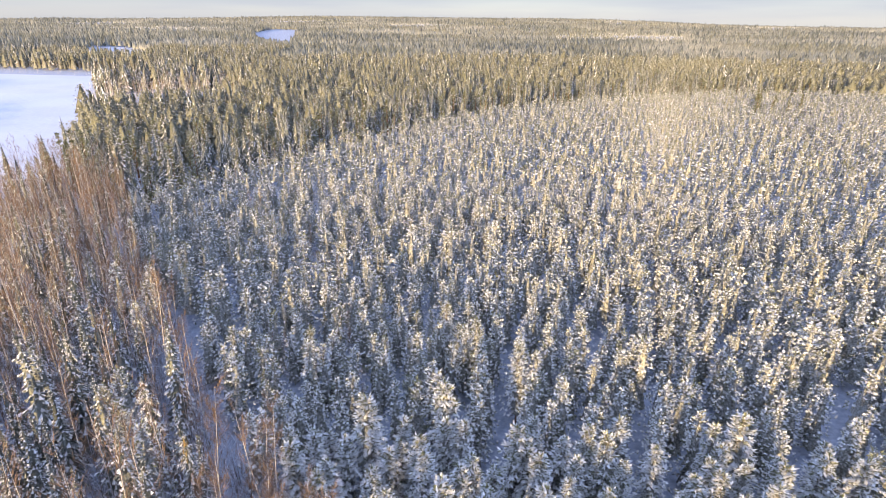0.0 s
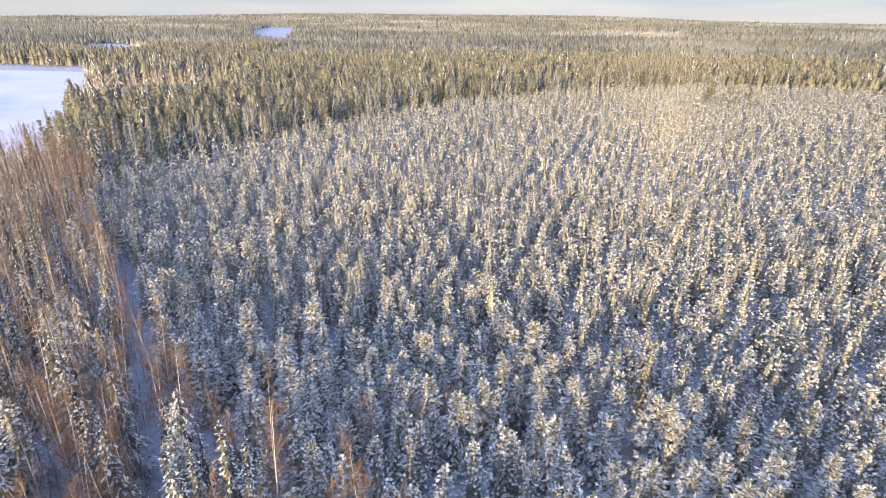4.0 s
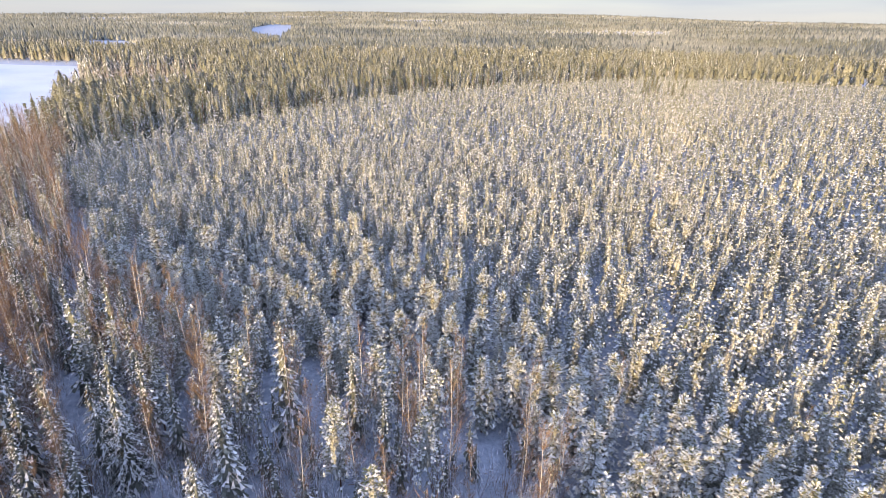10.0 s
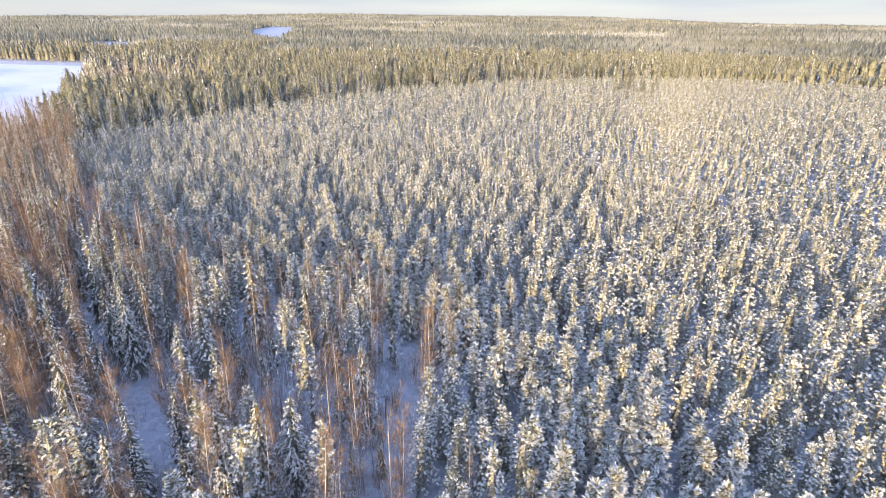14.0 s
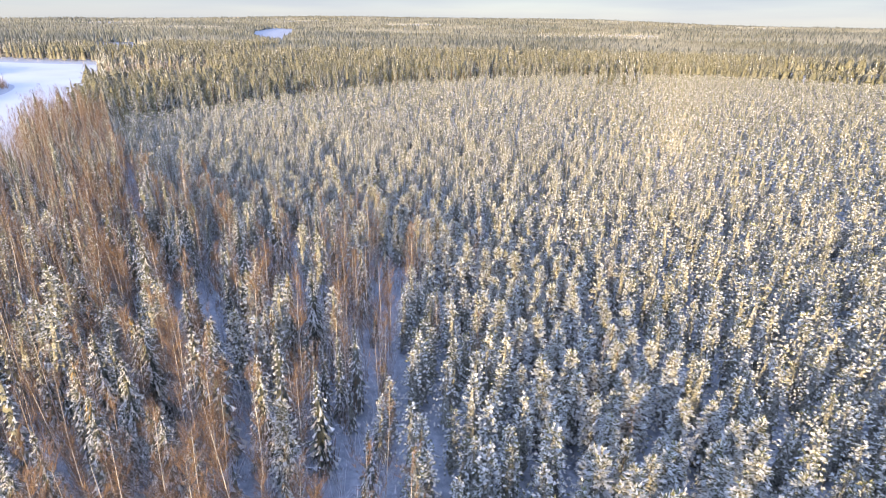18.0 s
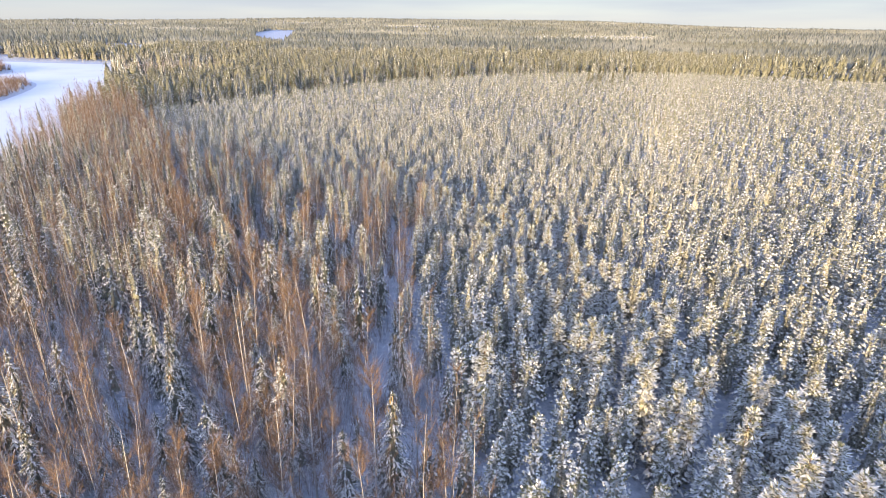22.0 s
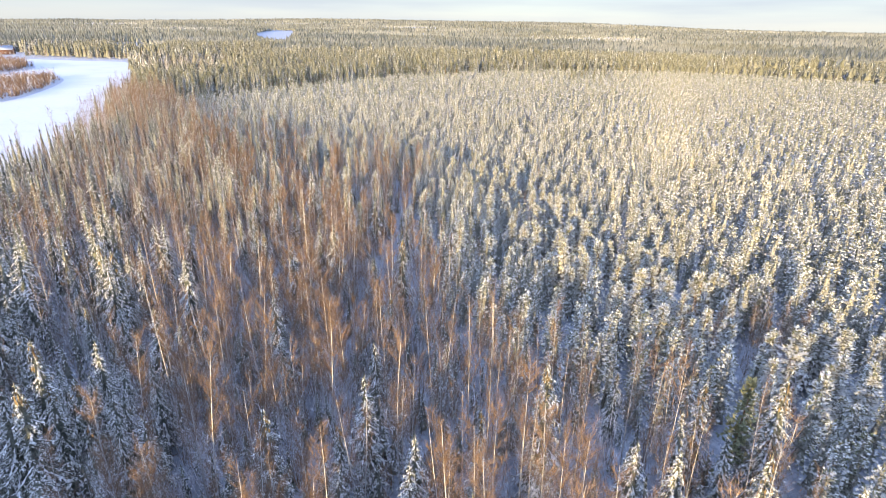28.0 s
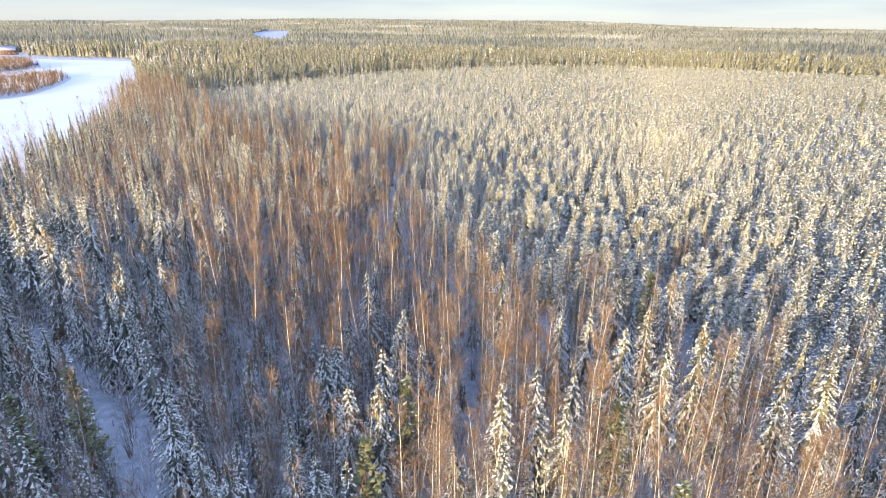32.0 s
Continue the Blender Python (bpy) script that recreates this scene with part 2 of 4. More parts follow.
def young_pine(rng, branches=80, clusters=3, per=7, size=0.5, h=9.0, low=0.12, snow=1.0, wide=1.0, whole=True):
    """A young pine bowed with snow: drooping branches that end in tufts of snowy fingers, and a greener top."""
    u = np.clip((np.arange(branches) + rng.uniform(-1.5, 1.5, branches)) / branches, 0, 1) ** 0.88
    a = np.arange(branches) * 2.4 + rng.normal(0, 0.35, branches)
    z = h * (low + (0.95 - low) * u)
    r = (1.72 * wide * np.clip(1.03 - u, 0, 1) ** 0.76 * rng.uniform(0.62, 1.18, branches) + 0.12) * h / 9
    rise = 0.75 * u - 0.38 + rng.uniform(-0.15, 0.15, branches)
    at, ah, ae, au = [], [], [], []
    for k in range(clusters):
        f = 1.0 - 0.30 * k if k < 3 else rng.uniform(0.45, 0.9)
        swing = rng.choice([-1, 1], branches) * rng.uniform(0.1, 0.55, branches) * (k > 0)
        rr = r * f * rng.uniform(0.88, 1.05, branches)
        at.append(polar(a + swing, rr, z + rise * rr + rng.normal(0, 0.12, branches)))
        ah.append(a + swing * 2.2)
        ae.append(-0.75 + 1.2 * u + rng.normal(0, 0.15, branches))
        au.append(u)
    cat = np.concatenate
    at, ah, ae, au = cat(at), cat(ah), cat(ae), cat(au)
    b, t, w = fingers(rng, at, ah, ae, per, 1.0, size * (1.15 if whole else 1.0), size * (0.165 if whole else 0.16))
    uu = np.repeat(au, per)
    white = rng.random(len(b)) < (0.98 - 0.42 * uu ** 1.5) * snow
    lift = np.array([0.0, 0.0, 0.05])
    g = ~white
    under = white & (rng.random(len(b)) < 0.18)
    gb, gt, gw = [b[g], (b - lift * 2)[under]], [t[g] + lift * 0.4, (t - lift * 1.5)[under] * [1.02, 1.02, 1]], [w[g] * 0.8, w[under] * 0.9]
    n = 10 if whole else 3
    ta = rng.uniform(0, 6.28, n)
    gb.append(polar(ta, np.full(n, 0.02), h * rng.uniform(0.88, 0.95, n)))
    gt.append(polar(ta, rng.uniform(0.05, 0.36, n), h * rng.uniform(0.94, 1.02, n)))
    gw.append(np.full(n, size * 0.12))
    snowy = blades(b[white] + lift, t[white] + lift, w[white], 0.45, 0.62) if whole else spikes(b[white] + lift, t[white] + lift, w[white] * 1.25, rng, 0.6)
    k = wide * h / 9
    q, slim = (9, 0.56) if clusters > 1 else (6, 0.66) if branches > 30 else (5, 0.8)
    inner = [skirt(rng, q, f * k * slim, h * (low + (0.93 - low) * a0), h * (low + (0.95 - low) * a1), 0.38) for f, a0, a1 in ((1.12, -0.06, 0.45), (1.02, 0.2, 0.66), (0.74, 0.44, 0.84), (0.38, 0.66, 1.0))[0 if low < 0.3 else 1:]]
    out = [("needles", "pine", *spikes(cat(gb), cat(gt), cat(gw), rng, 0.35)), ("snow_cover", "snow", *snowy)]
    m = 150 if whole else 80 if clusters > 1 else 30 if branches > 30 else 8
    s = 0.16 if whole else 0.19 if clusters > 1 else 0.30 if branches > 30 else 0.5
    out.append(("inner_crown", "core", *joined([tangle(rng, m, 1.05 * k, h * (low - 0.05), h * 0.93, 0.75 + s, s, 0.78)] + inner)))
    if whole:
        n = 40
        da, du = rng.uniform(0, 6.28, n), rng.uniform(0.05, 0.8, n)
        dr = (1 - du) ** 0.6
        out.append(("dead_wood", "dead", *spikes(polar(da, dr * 0.1, h * du), polar(da + 0.3, dr * rng.uniform(0.6, 1.3, n), h * du - 0.2 * dr), np.full(n, 0.035), rng, 0.3)))
        out.insert(0, ("trunk", "bark", *tube(trunk_line(rng, h * 0.96, 0.1, 4), np.linspace(0.09, 0.015, 4), 5)))
    return out


def spruce(rng, branches=170, h=13.0, snow=0.85, width=0.135, trunk=True, cones=False, light=False, fat=1.0):
    """A narrow spruce: separate drooping boughs with hanging sprays, each with broken ridges of snow."""
    n = branches
    u = np.clip((np.arange(n) + rng.uniform(-2, 2, n)) / n, 0, 0.985) ** 0.92
    a = np.arange(n) * 2.4 + rng.normal(0, 0.4, n)
    z = h * (0.06 + 0.92 * u)
    r = h * width * np.clip(1.0 - u, 0, 1) ** 0.72 * rng.uniform(0.55, 1.3, n) + 0.10
    droop = (0.95 - 0.75 * u + rng.uniform(-0.2, 0.25, n)) * r

    def on(f, turn=0.0, dz=0.0):
        return polar(a + turn, r * f, z - droop * (1.25 * f ** 1.4 - 0.25 * f ** 4) + dz)
    w = (0.045 + (0.066 if light else 0.042) * r) * fat
    cat, side = np.concatenate, rng.choice([-1, 1], n)
    dark, white = [], []
    if light:
        dark.append(spikes(on(0.05), on(1.0), w * 1.2, rng, 0.7))
        for f0, f1, s in ((0.15, 0.62, 0.25), (0.5, 1.04, -0.3)):
            k = rng.random(n) < snow
            white.append(spikes(on(f0, 0.0, 0.08)[k], on(f1, s, 0.07)[k], (w * 1.1)[k], rng, 0.65))
    else:
        dark += [blades(on(0.04), on(0.55), w * 0.8, 0.9, 0.7), blades(on(0.45), on(1.02), w * 0.7, 0.9, 0.35)]
        for f, s in ((0.3, 1), (0.42, -1), (0.54, 1), (0.65, -1), (0.76, 1), (0.85, -1), (0.93, 1), (0.98, -1)):
            b = on(f)
            t = polar(a + side * s * rng.uniform(0.15, 0.45, n), r * (f + rng.uniform(0.1, 0.22, n)), b[:, 2] - rng.uniform(0.3, 0.7, n) * (0.12 + 0.42 * r))
            dark.append(spikes(b, t, w * 0.6, rng, 0.4))
            k = rng.random(n) < snow * 0.8
            white.append(spikes((b + [0, 0, 0.07])[k], (b + (t - b) * 0.8 + [0, 0, 0.07])[k], (w * 0.75)[k], rng, 0.35))
        for f0, f1 in ((0.15, 0.5), (0.45, 0.8), (0.74, 1.05)):
            k = rng.random(n) < snow
            white.append(blades(on(f0, 0.0, 0.10)[k], on(f1, 0.0, 0.08)[k], (w * rng.uniform(0.8, 1.25, n))[k], 0.5, 0.55))
    ta = rng.uniform(0, 6.28, 5)
    dark.append(spikes(polar(ta, np.full(5, 0.02), np.full(5, h * 0.94)), polar(ta, rng.uniform(0.02, 0.16, 5), h * rng.uniform(0.97, 1.02, 5)), np.full(5, 0.05 * fat), rng, 0.3))
    body = [tangle(rng, 24 if light else 110, h * width * 0.6, h * 0.06, h * 0.95, 0.08 * h, 0.02 * h if light else 0.016 * h, 0.85)]
    body += [skirt(rng, 6, h * width * f, h * a0, h * a1) for f, a0, a1 in ((0.42, 0.05, 0.45), (0.32, 0.32, 0.7), (0.18, 0.58, 0.97))]
    out = [("needles", "spruce", *joined(dark + body)), ("snow_cover", "snow", *joined(white))]
    if cones:
        m = 34
        ca, cu = rng.uniform(0, 6.28, m), rng.uniform(0.80, 0.97, m)
        cr = h * width * (1 - cu) ** 0.8 + 0.06
        out.append(("cone_tip", "cone", *blades(polar(ca, cr * 0.8, h * (0.09 + 0.91 * cu)), polar(ca, cr * 1.1, h * (0.07 + 0.91 * cu) - 0.22), np.full(m, 0.06), 0.2)))
    if trunk:
        out.insert(0, ("trunk", "bark", *tube(trunk_line(rng, h * 0.95, 0.04, 4), np.linspace(0.13, 0.02, 4), 5)))
    return out


def birch(rng, h=16.0, limbs=12, twigs=11, thick=1.0, sides=5, stems=1):
    """A bare birch: pale stem, rising limbs and a haze of red-brown twigs."""
    trunks, branch, fine, frosty = [], [], [], []
    for s in range(stems):
        line = trunk_line(rng, h, rng.uniform(0.1, 0.5), 7)
        if stems > 1:
            line = line + (line[:, 2:] / h) * np.array([math.cos(s * 2.4), math.sin(s * 2.4), 0]) * 1.5 + np.array([0.15 * s, 0, 0])
        trunks.append(tube(line, np.array([0.086, 0.074, 0.064, 0.052, 0.038, 0.024, 0.008]) * h / 16, sides))
        u = np.sort(rng.uniform(0.30, 0.98, limbs))
        p = np.stack([np.interp(u, np.linspace(0, 1, 7), line[:, k]) for k in range(3)], 1)
        a = rng.uniform(0, 6.28, limbs)
        ln = h * (0.17 * (1.05 - u) ** 0.8 + 0.045) * rng.uniform(0.45, 1.3, limbs)
        out = rng.uniform(0.36, 0.62, limbs)
        d = np.stack([np.cos(a) * out, np.sin(a) * out, np.sqrt(1 - out ** 2)], 1)
        e = p + d * ln[:, None]
        branch.append(blades(p, e, 0.015 * thick * (0.6 + 0.12 * ln), 0.3, 0.25))
        n = limbs * twigs
        i = np.repeat(np.arange(limbs), twigs)
        t = rng.uniform(0.05, 1.05, n)[:, None]
        b = p[i] + (e - p)[i] * t
        ta = a[i] + rng.uniform(-2.2, 2.2, n)
        tl = ln[i] * rng.uniform(0.2, 0.5, n) + 0.35
        lean = rng.uniform(0.25, 0.75, n)
        tt = b + np.stack([np.cos(ta) * tl * lean, np.sin(ta) * tl * lean, tl * rng.uniform(-0.1, 1.0, n)], 1)
        fine.append(spikes(b, tt, 0.011 * thick * rng.uniform(0.7, 1.3, n), rng, 0.1))
        n = limbs * twigs // 5                           # thin shoots low on the stem, white with frost
        v = rng.uniform(0.10, 0.52, n)
        b = np.stack([np.interp(v, np.linspace(0, 1, 7), line[:, k]) for k in range(3)], 1)
        ta, tl = rng.uniform(0, 6.28, n), rng.uniform(0.5, 1.7, n)
        b = b + np.stack([np.cos(ta), np.sin(ta), 0.5 + 0 * ta], 1) * (tl * rng.uniform(0, 0.6, n))[:, None]
        ta = ta + rng.normal(0, 0.6, n)
        frosty.append(spikes(b, b + np.stack([np.cos(ta) * tl * 0.6, np.sin(ta) * tl * 0.6, tl * rng.uniform(-0.3, 0.7, n)], 1), 0.015 * thick * rng.uniform(0.7, 1.3, n), rng, 0.15))
    return [("trunk", "birch", *joined(trunks)), ("limb", "twig", *joined(branch)), ("twig_crown", "twig", *joined(fine)), ("frost_layer", "frost", *joined(frosty))]


def round_pine(rng, h=14.0, n=46, wide=0.16, low=0.35, key="far", snow=0.2, size=1.0):
    """A grown pine seen from afar: a rounded, uneven crown of short needle tufts."""
    u = rng.uniform(0, 1, n) ** 0.8
    z = h * (low + (0.97 - low) * u)
    r = h * wide * np.sqrt(np.clip(1.05 - u ** 2.2, 0.02, 1)) * rng.uniform(0.55, 1.1, n)
    a = rng.uniform(0, 6.28, n)
    c = polar(a, r, z)
    el = -0.35 + 1.1 * u + rng.normal(0, 0.3, n)
    b, t, w = fingers(rng, c, a, el, 2, 0.7, 0.95 * size, 0.34 * size)
    white = rng.random(len(b)) < snow
    body = [skirt(rng, 6, h * wide * f, h * a0, h * a1, 0.4) for f, a0, a1 in ((0.66, 0.12, low + 0.42), (0.62, low + 0.18, low + 0.55), (0.40, low + 0.36, 0.98))]
    out = [("needles", key, *joined([spikes(b[~white], t[~white], w[~white], rng, 0.6), tangle(rng, 16, h * wide * 0.8, h * low, h * 0.97, 1.5, 0.5, 0.5)] + body))]
    if white.any():
        out.append(("snow_cover", "snow", *spikes(b[white], t[white], w[white] * 0.7, rng, 0.6)))
    return out


def tall_pine(rng, h=18.0, clumps=34, per=5, fat=1.0, snow=0.25, trunk=True, low=0.42):
    """A grown pine: bare lower stem and an uneven crown of needle clumps."""
    u = rng.uniform(0, 1, clumps) ** 0.9
    z = h * (low + (0.97 - low) * u)
    r = h * 0.125 * (1.02 - u ** 1.6) * rng.uniform(0.25, 1.1, clumps)
    a = rng.uniform(0, 6.28, clumps)
    c = np.repeat(polar(a, r, z), per, 0)
    da, n = rng.uniform(0, 6.28, clumps * per), clumps * per
    ln = rng.uniform(0.5, 1.0, n) * fat
    tip = c + np.stack([np.cos(da) * ln, np.sin(da) * ln, rng.uniform(-0.35, 0.6, n) * fat], 1)
    white = rng.random(n) < snow
    g = blades(c, tip, 0.24 * fat * rng.uniform(0.7, 1.3, n), 0.6)
    s = blades((c + [0, 0, 0.12])[white], (tip + [0, 0, 0.08])[white], np.full(white.sum(), 0.17 * fat), 0.5)
    out = [("needles", "pine", *g), ("snow_cover", "snow", *s)]
    if trunk:
        out.insert(0, ("trunk", "bark", *tube(trunk_line(rng, h * 0.95, 0.15, 5), np.linspace(0.16, 0.03, 5), 5)))
    return out


def shrub(rng, h=2.8, n=28, wide=1.3, key="frost", thick=1.0):
    """A low bush of upright twigs white with frost."""
    a, r = rng.uniform(0, 6.28, n), rng.uniform(0, 0.25, n)
    b = polar(a, r, np.zeros(n))
    t = polar(a + rng.uniform(-0.3, 0.3, n), r + rng.uniform(0.1, wide, n), h * rng.uniform(0.45, 1.05, n))
    m = n // 4                                          # side shoots leave the main stems at all heights
    pick, at = rng.integers(0, m, n - m), rng.uniform(0.25, 0.95, n - m)[:, None]
    b[m:] = b[pick] + (t[pick] - b[pick]) * at
    t[m:] = b[m:] + np.stack([rng.normal(0, 0.3, n - m), rng.normal(0, 0.3, n - m), rng.uniform(-0.1, 0.7, n - m)], 1) * h * 0.3
    return [("twigs", key, *spikes(b, t, thick * rng.uniform(0.010, 0.032, n), rng, 0.2))]


def merged(name, kinds, spots, label, category):
    """One object of many uncounted trees. spots: rows of x, y, z, turn, scale, kind."""
    keys = sorted({p[1] for k in kinds for p in k})
    vs, fs, ms, at = [], [], [], 0
    for j, parts in enumerate(kinds):
        rows = spots[spots[:, 5].astype(int) == j]
        if not len(rows):
            continue
        c, s, k = np.cos(rows[:, 3]), np.sin(rows[:, 3]), rows[:, 4]
        for _, key, v, f in parts:
            x = (c[:, None] * v[:, 0] - s[:, None] * v[:, 1]) * k[:, None] + rows[:, :1]
            y = (s[:, None] * v[:, 0] + c[:, None] * v[:, 1]) * k[:, None] + rows[:, 1:2]
            z = v[:, 2] * k[:, None] + rows[:, 2:3]
            vs.append(np.stack([x, y, z], -1).reshape(-1, 3))
            fs.append((f[None] + (np.arange(len(rows)) * len(v))[:, None, None]).reshape(-1, 3) + at)
            ms.append(np.full(len(rows) * len(f), keys.index(key)))
            at += len(rows) * len(v)
    me = mesh_from(name, np.concatenate(vs), np.concatenate(fs), [M[k] for k in keys], np.concatenate(ms))
    return tagged(new(name, me), label, category, kind="stuff")


def thing_kinds(name, kinds):
    """Meshes for each variant of a tree, to be shared by its copies."""
    return [[(pn, mesh_from(name + "_" + pn, v, f, [M[key]])) for pn, key, v, f in parts] for parts in kinds]


def plant(name, meshes, x, y, z, turn, scale, lean, label, category, group):
    """One tree as a thing of its own with its parts."""
    root = new(name)
    root.empty_display_size = 0.3
    root.matrix_basis = Matrix.Translation((x, y, z)) @ Euler((lean[0], lean[1], turn)).to_matrix().to_4x4() @ Matrix.Scale(scale, 4)
    tagged(root, label, category, group)
    for pn, me in meshes:
        child = new(pn, me)
        child.parent = root
        if pn != "trunk":
            tagged(child, kind="stuff")
    return root


# ---- plan ----
rng = np.random.default_rng(7)
CENTRE = np.array([40.0, -60.0])


def inside(poly, x, y):
    x, y = np.asarray(x, float), np.asarray(y, float)
    hit = np.zeros(np.broadcast(x, y).shape, bool)
    for (x0, y0), (x1, y1) in zip(poly, poly[1:] + poly[:1]):
        if y0 != y1:
            hit ^= ((y0 > y) != (y1 > y)) & (x < (x1 - x0) * (y - y0) / (y1 - y0) + x0)
    return hit


def near_line(line, x, y):
    """Distance of points to a polyline."""
    best = np.full(np.shape(x), 1e9)
    for (x0, y0), (x1, y1) in zip(line, line[1:]):
        dx, dy = x1 - x0, y1 - y0
        t = np.clip(((x - x0) * dx + (y - y0) * dy) / (dx * dx + dy * dy), 0, 1)
        best = np.minimum(best, np.hypot(x - x0 - t * dx, y - y0 - t * dy))
    return best


def smooth(v):
    v = np.clip(v, 0, 1)
    return v * v * (3 - 2 * v)


def ground_z(x, y):
    """Flat near by, rising gently into low far ridges."""
    r = np.hypot(x - CENTRE[0], y - CENTRE[1])
    side = np.degrees(np.arctan2(x - CENTRE[0], y - CENTRE[1])) - 2       # the far ridge is highest to the north
    return 50 * np.exp(-(side / np.where(side > 0, 22.0, 38.0)) ** 2) * smooth((r - 800) / 3900) + 5 * smooth((r - 700) / 800) * np.sin(x / 310 + 1) * np.cos(y / 430)


WEST_EDGE = [(-66, 118), (-47, 87), (-30, 60), (-19, 44), (-8, 30), (8, 15), (28, 9), (48, 5), (51, -4), (46, -12), (46, -45), (52, -52), (54, -75), (59, -84), (70, -91), (79, -98), (86, -112), (102, -118), (150, -124)]
FAR_EDGE = [(260, -130), (420, 120), (400, 200), (340, 246), (285, 288), (229, 318), (156, 322), (110, 305), (60, 277), (24, 252), (0, 222), (-27, 184), (-50, 150)]
PLANTATION = WEST_EDGE + FAR_EDGE
SHORE = [(-80, -200), (-56, -100), (-53, -55), (-53, -10), (-56, 25), (-80, 90), (-101, 128), (-106, 158), (-121, 196), (-147, 242), (-178, 307), (-220, 383), (-238, 430)]
LAKE = SHORE + [(-262, 462), (-300, 470), (-350, 480), (-425, 503), (-520, 520), (-640, 420), (-620, 100), (-420, -150), (-200, -260)]
ISLAND = [(-330, 130), (-230, 120), (-178, 145), (-174, 172), (-186, 215), (-208, 268), (-232, 298), (-252, 290), (-262, 262), (-330, 240)]
POINT = [(-300, 296), (-288, 335), (-304, 385), (-345, 420), (-420, 430), (-620, 420), (-620, 270)]
LAKE_BEHIND = [(-358, 628), (-310, 616), (-298, 650), (-385, 800), (-465, 905), (-505, 890), (-425, 720)]
LAKE_NORTH = [(-262, 1000), (-246, 1010), (-290, 1260), (-345, 1500), (-400, 1800), (-490, 1850), (-445, 1500), (-345, 1170)]
CLEARING_EAST = [(250, 1240), (400, 1200), (500, 1190), (650, 1590), (480, 1640), (320, 1620)]
LAKE_WEST = [(-960, 1490), (-830, 1500), (-700, 1540), (-690, 1620), (-860, 1640)]
FIELD_EAST = [(268, 330), (330, 300), (420, 352), (440, 420), (330, 400)]
WATERS = [LAKE, LAKE_BEHIND, LAKE_NORTH, LAKE_WEST]
TRACK = [(-42, 78), (-28, 58), (-18, 40), (-1, 9), (13, -5), (22, -18), (33, -38), (44, -50)]
RIDE = [(45, 6), (44, -30), (45, -62)]
GLADE = [(0, -92), (8, -99), (20, -110), (28, -119), (36, -130)]


def open_ground(x, y):
    """True where no tree may stand: tracks, rides and the glade."""
    return (near_line(TRACK, x, y) < 1.3) | (near_line(RIDE, x, y) < 1.2) | (near_line(GLADE, x, y) < 1.5 + 1.2 * (y < -106))


# ---- ground, lakes ----
def polar_sheet(rings, spokes):
    rr = np.concatenate([[0], np.geomspace(12, 4850, rings)])
    aa = np.arange(spokes) * 2 * math.pi / spokes
    x = CENTRE[0] + rr[1:, None] * np.cos(aa)
    y = CENTRE[1] + rr[1:, None] * np.sin(aa)
    v = np.concatenate([[[CENTRE[0], CENTRE[1], 0.0]], np.stack([x, y, ground_z(x, y)], -1).reshape(-1, 3)])
    f = [(0, 1 + j, 1 + (j + 1) % spokes) for j in range(spokes)]
    for i in range(rings - 1):
        for j in range(spokes):
            a, b = 1 + i * spokes + j, 1 + i * spokes + (j + 1) % spokes
            f += [(a, a + spokes, b + spokes), (a, b + spokes, b)]
    return v, np.array(f)


# the floor's snow colour carries some of the forest's shade
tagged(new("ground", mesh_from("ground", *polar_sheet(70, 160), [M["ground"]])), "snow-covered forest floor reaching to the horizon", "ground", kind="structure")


def flat_sheet(name, poly, mat, lift, label, category):
    bm = bmesh.new()
    n, pts = len(poly), []
    for i in range(n):
        p0, p1, p2, p3 = (np.array(poly[(i + k) % n], float) for k in (-1, 0, 1, 2))
        for t in (0.0, 0.33, 0.67):
            pts.append(0.5 * (2 * p1 + (p2 - p0) * t + (2 * p0 - 5 * p1 + 4 * p2 - p3) * t * t + (3 * p1 - p0 - 3 * p2 + p3) * t ** 3))
    face = bm.faces.new([bm.verts.new((p[0], p[1], float(ground_z(p[0], p[1])) + lift)) for p in pts])
    bmesh.ops.triangulate(bm, faces=[face])
    me = bpy.data.meshes.new(name)
    bm.to_mesh(me)
    bm.free()
    me.materials.append(mat)
    return tagged(new(name, me), label, category, kind="structure")


flat_sheet("water_lake", LAKE, M["ice"], 0.06, "frozen lake under smooth wind-blown snow", "lake")
flat_sheet("water_pond", LAKE_BEHIND, M["ice"], 0.4, "narrow frozen lake behind the wooded far shore", "lake")
flat_sheet("ground_island", ISLAND, M["ground"], 0.12, "low snowy island in the frozen lake", "island")
flat_sheet("ground_point", POINT, M["ground"], 0.12, "snowy wooded point reaching into the frozen lake", "shore")

# ---- where the trees stand ----
# young pines in planted rows
row_dir = np.array([math.sin(radians(21)), math.cos(radians(21))])
row_side = np.array([row_dir[1], -row_dir[0]])
gi, gj = np.meshgrid(np.arange(-240, 240), np.arange(-120, 260), indexing="ij")
px = 60 + row_side[0] * gi * 3.3 + row_dir[0] * gj * 2.85 + rng.normal(0, 0.72, gi.shape)
py = 60 + row_side[1] * gi * 3.3 + row_dir[1] * gj * 2.85 + rng.normal(0, 0.80, gi.shape)
px, py = px.ravel(), py.ravel()
keep = inside(PLANTATION, px, py) & ~open_ground(px, py) & (rng.random(px.shape) < 0.94)
keep &= np.hypot((px - 92) / 1.3, py + 80) > 4.5        # a gap where small birches grow
keep &= (np.abs(px - 40) < 1.1 * (py + 190))          # only the fan that the flight looks over
px, py = px[keep], py[keep]
edge_w = near_line(WEST_EDGE, px, py)
keep = (edge_w > 4) | (rng.random(len(px)) < 0.85)
px, py, edge_w = px[keep], py[keep], edge_w[keep]
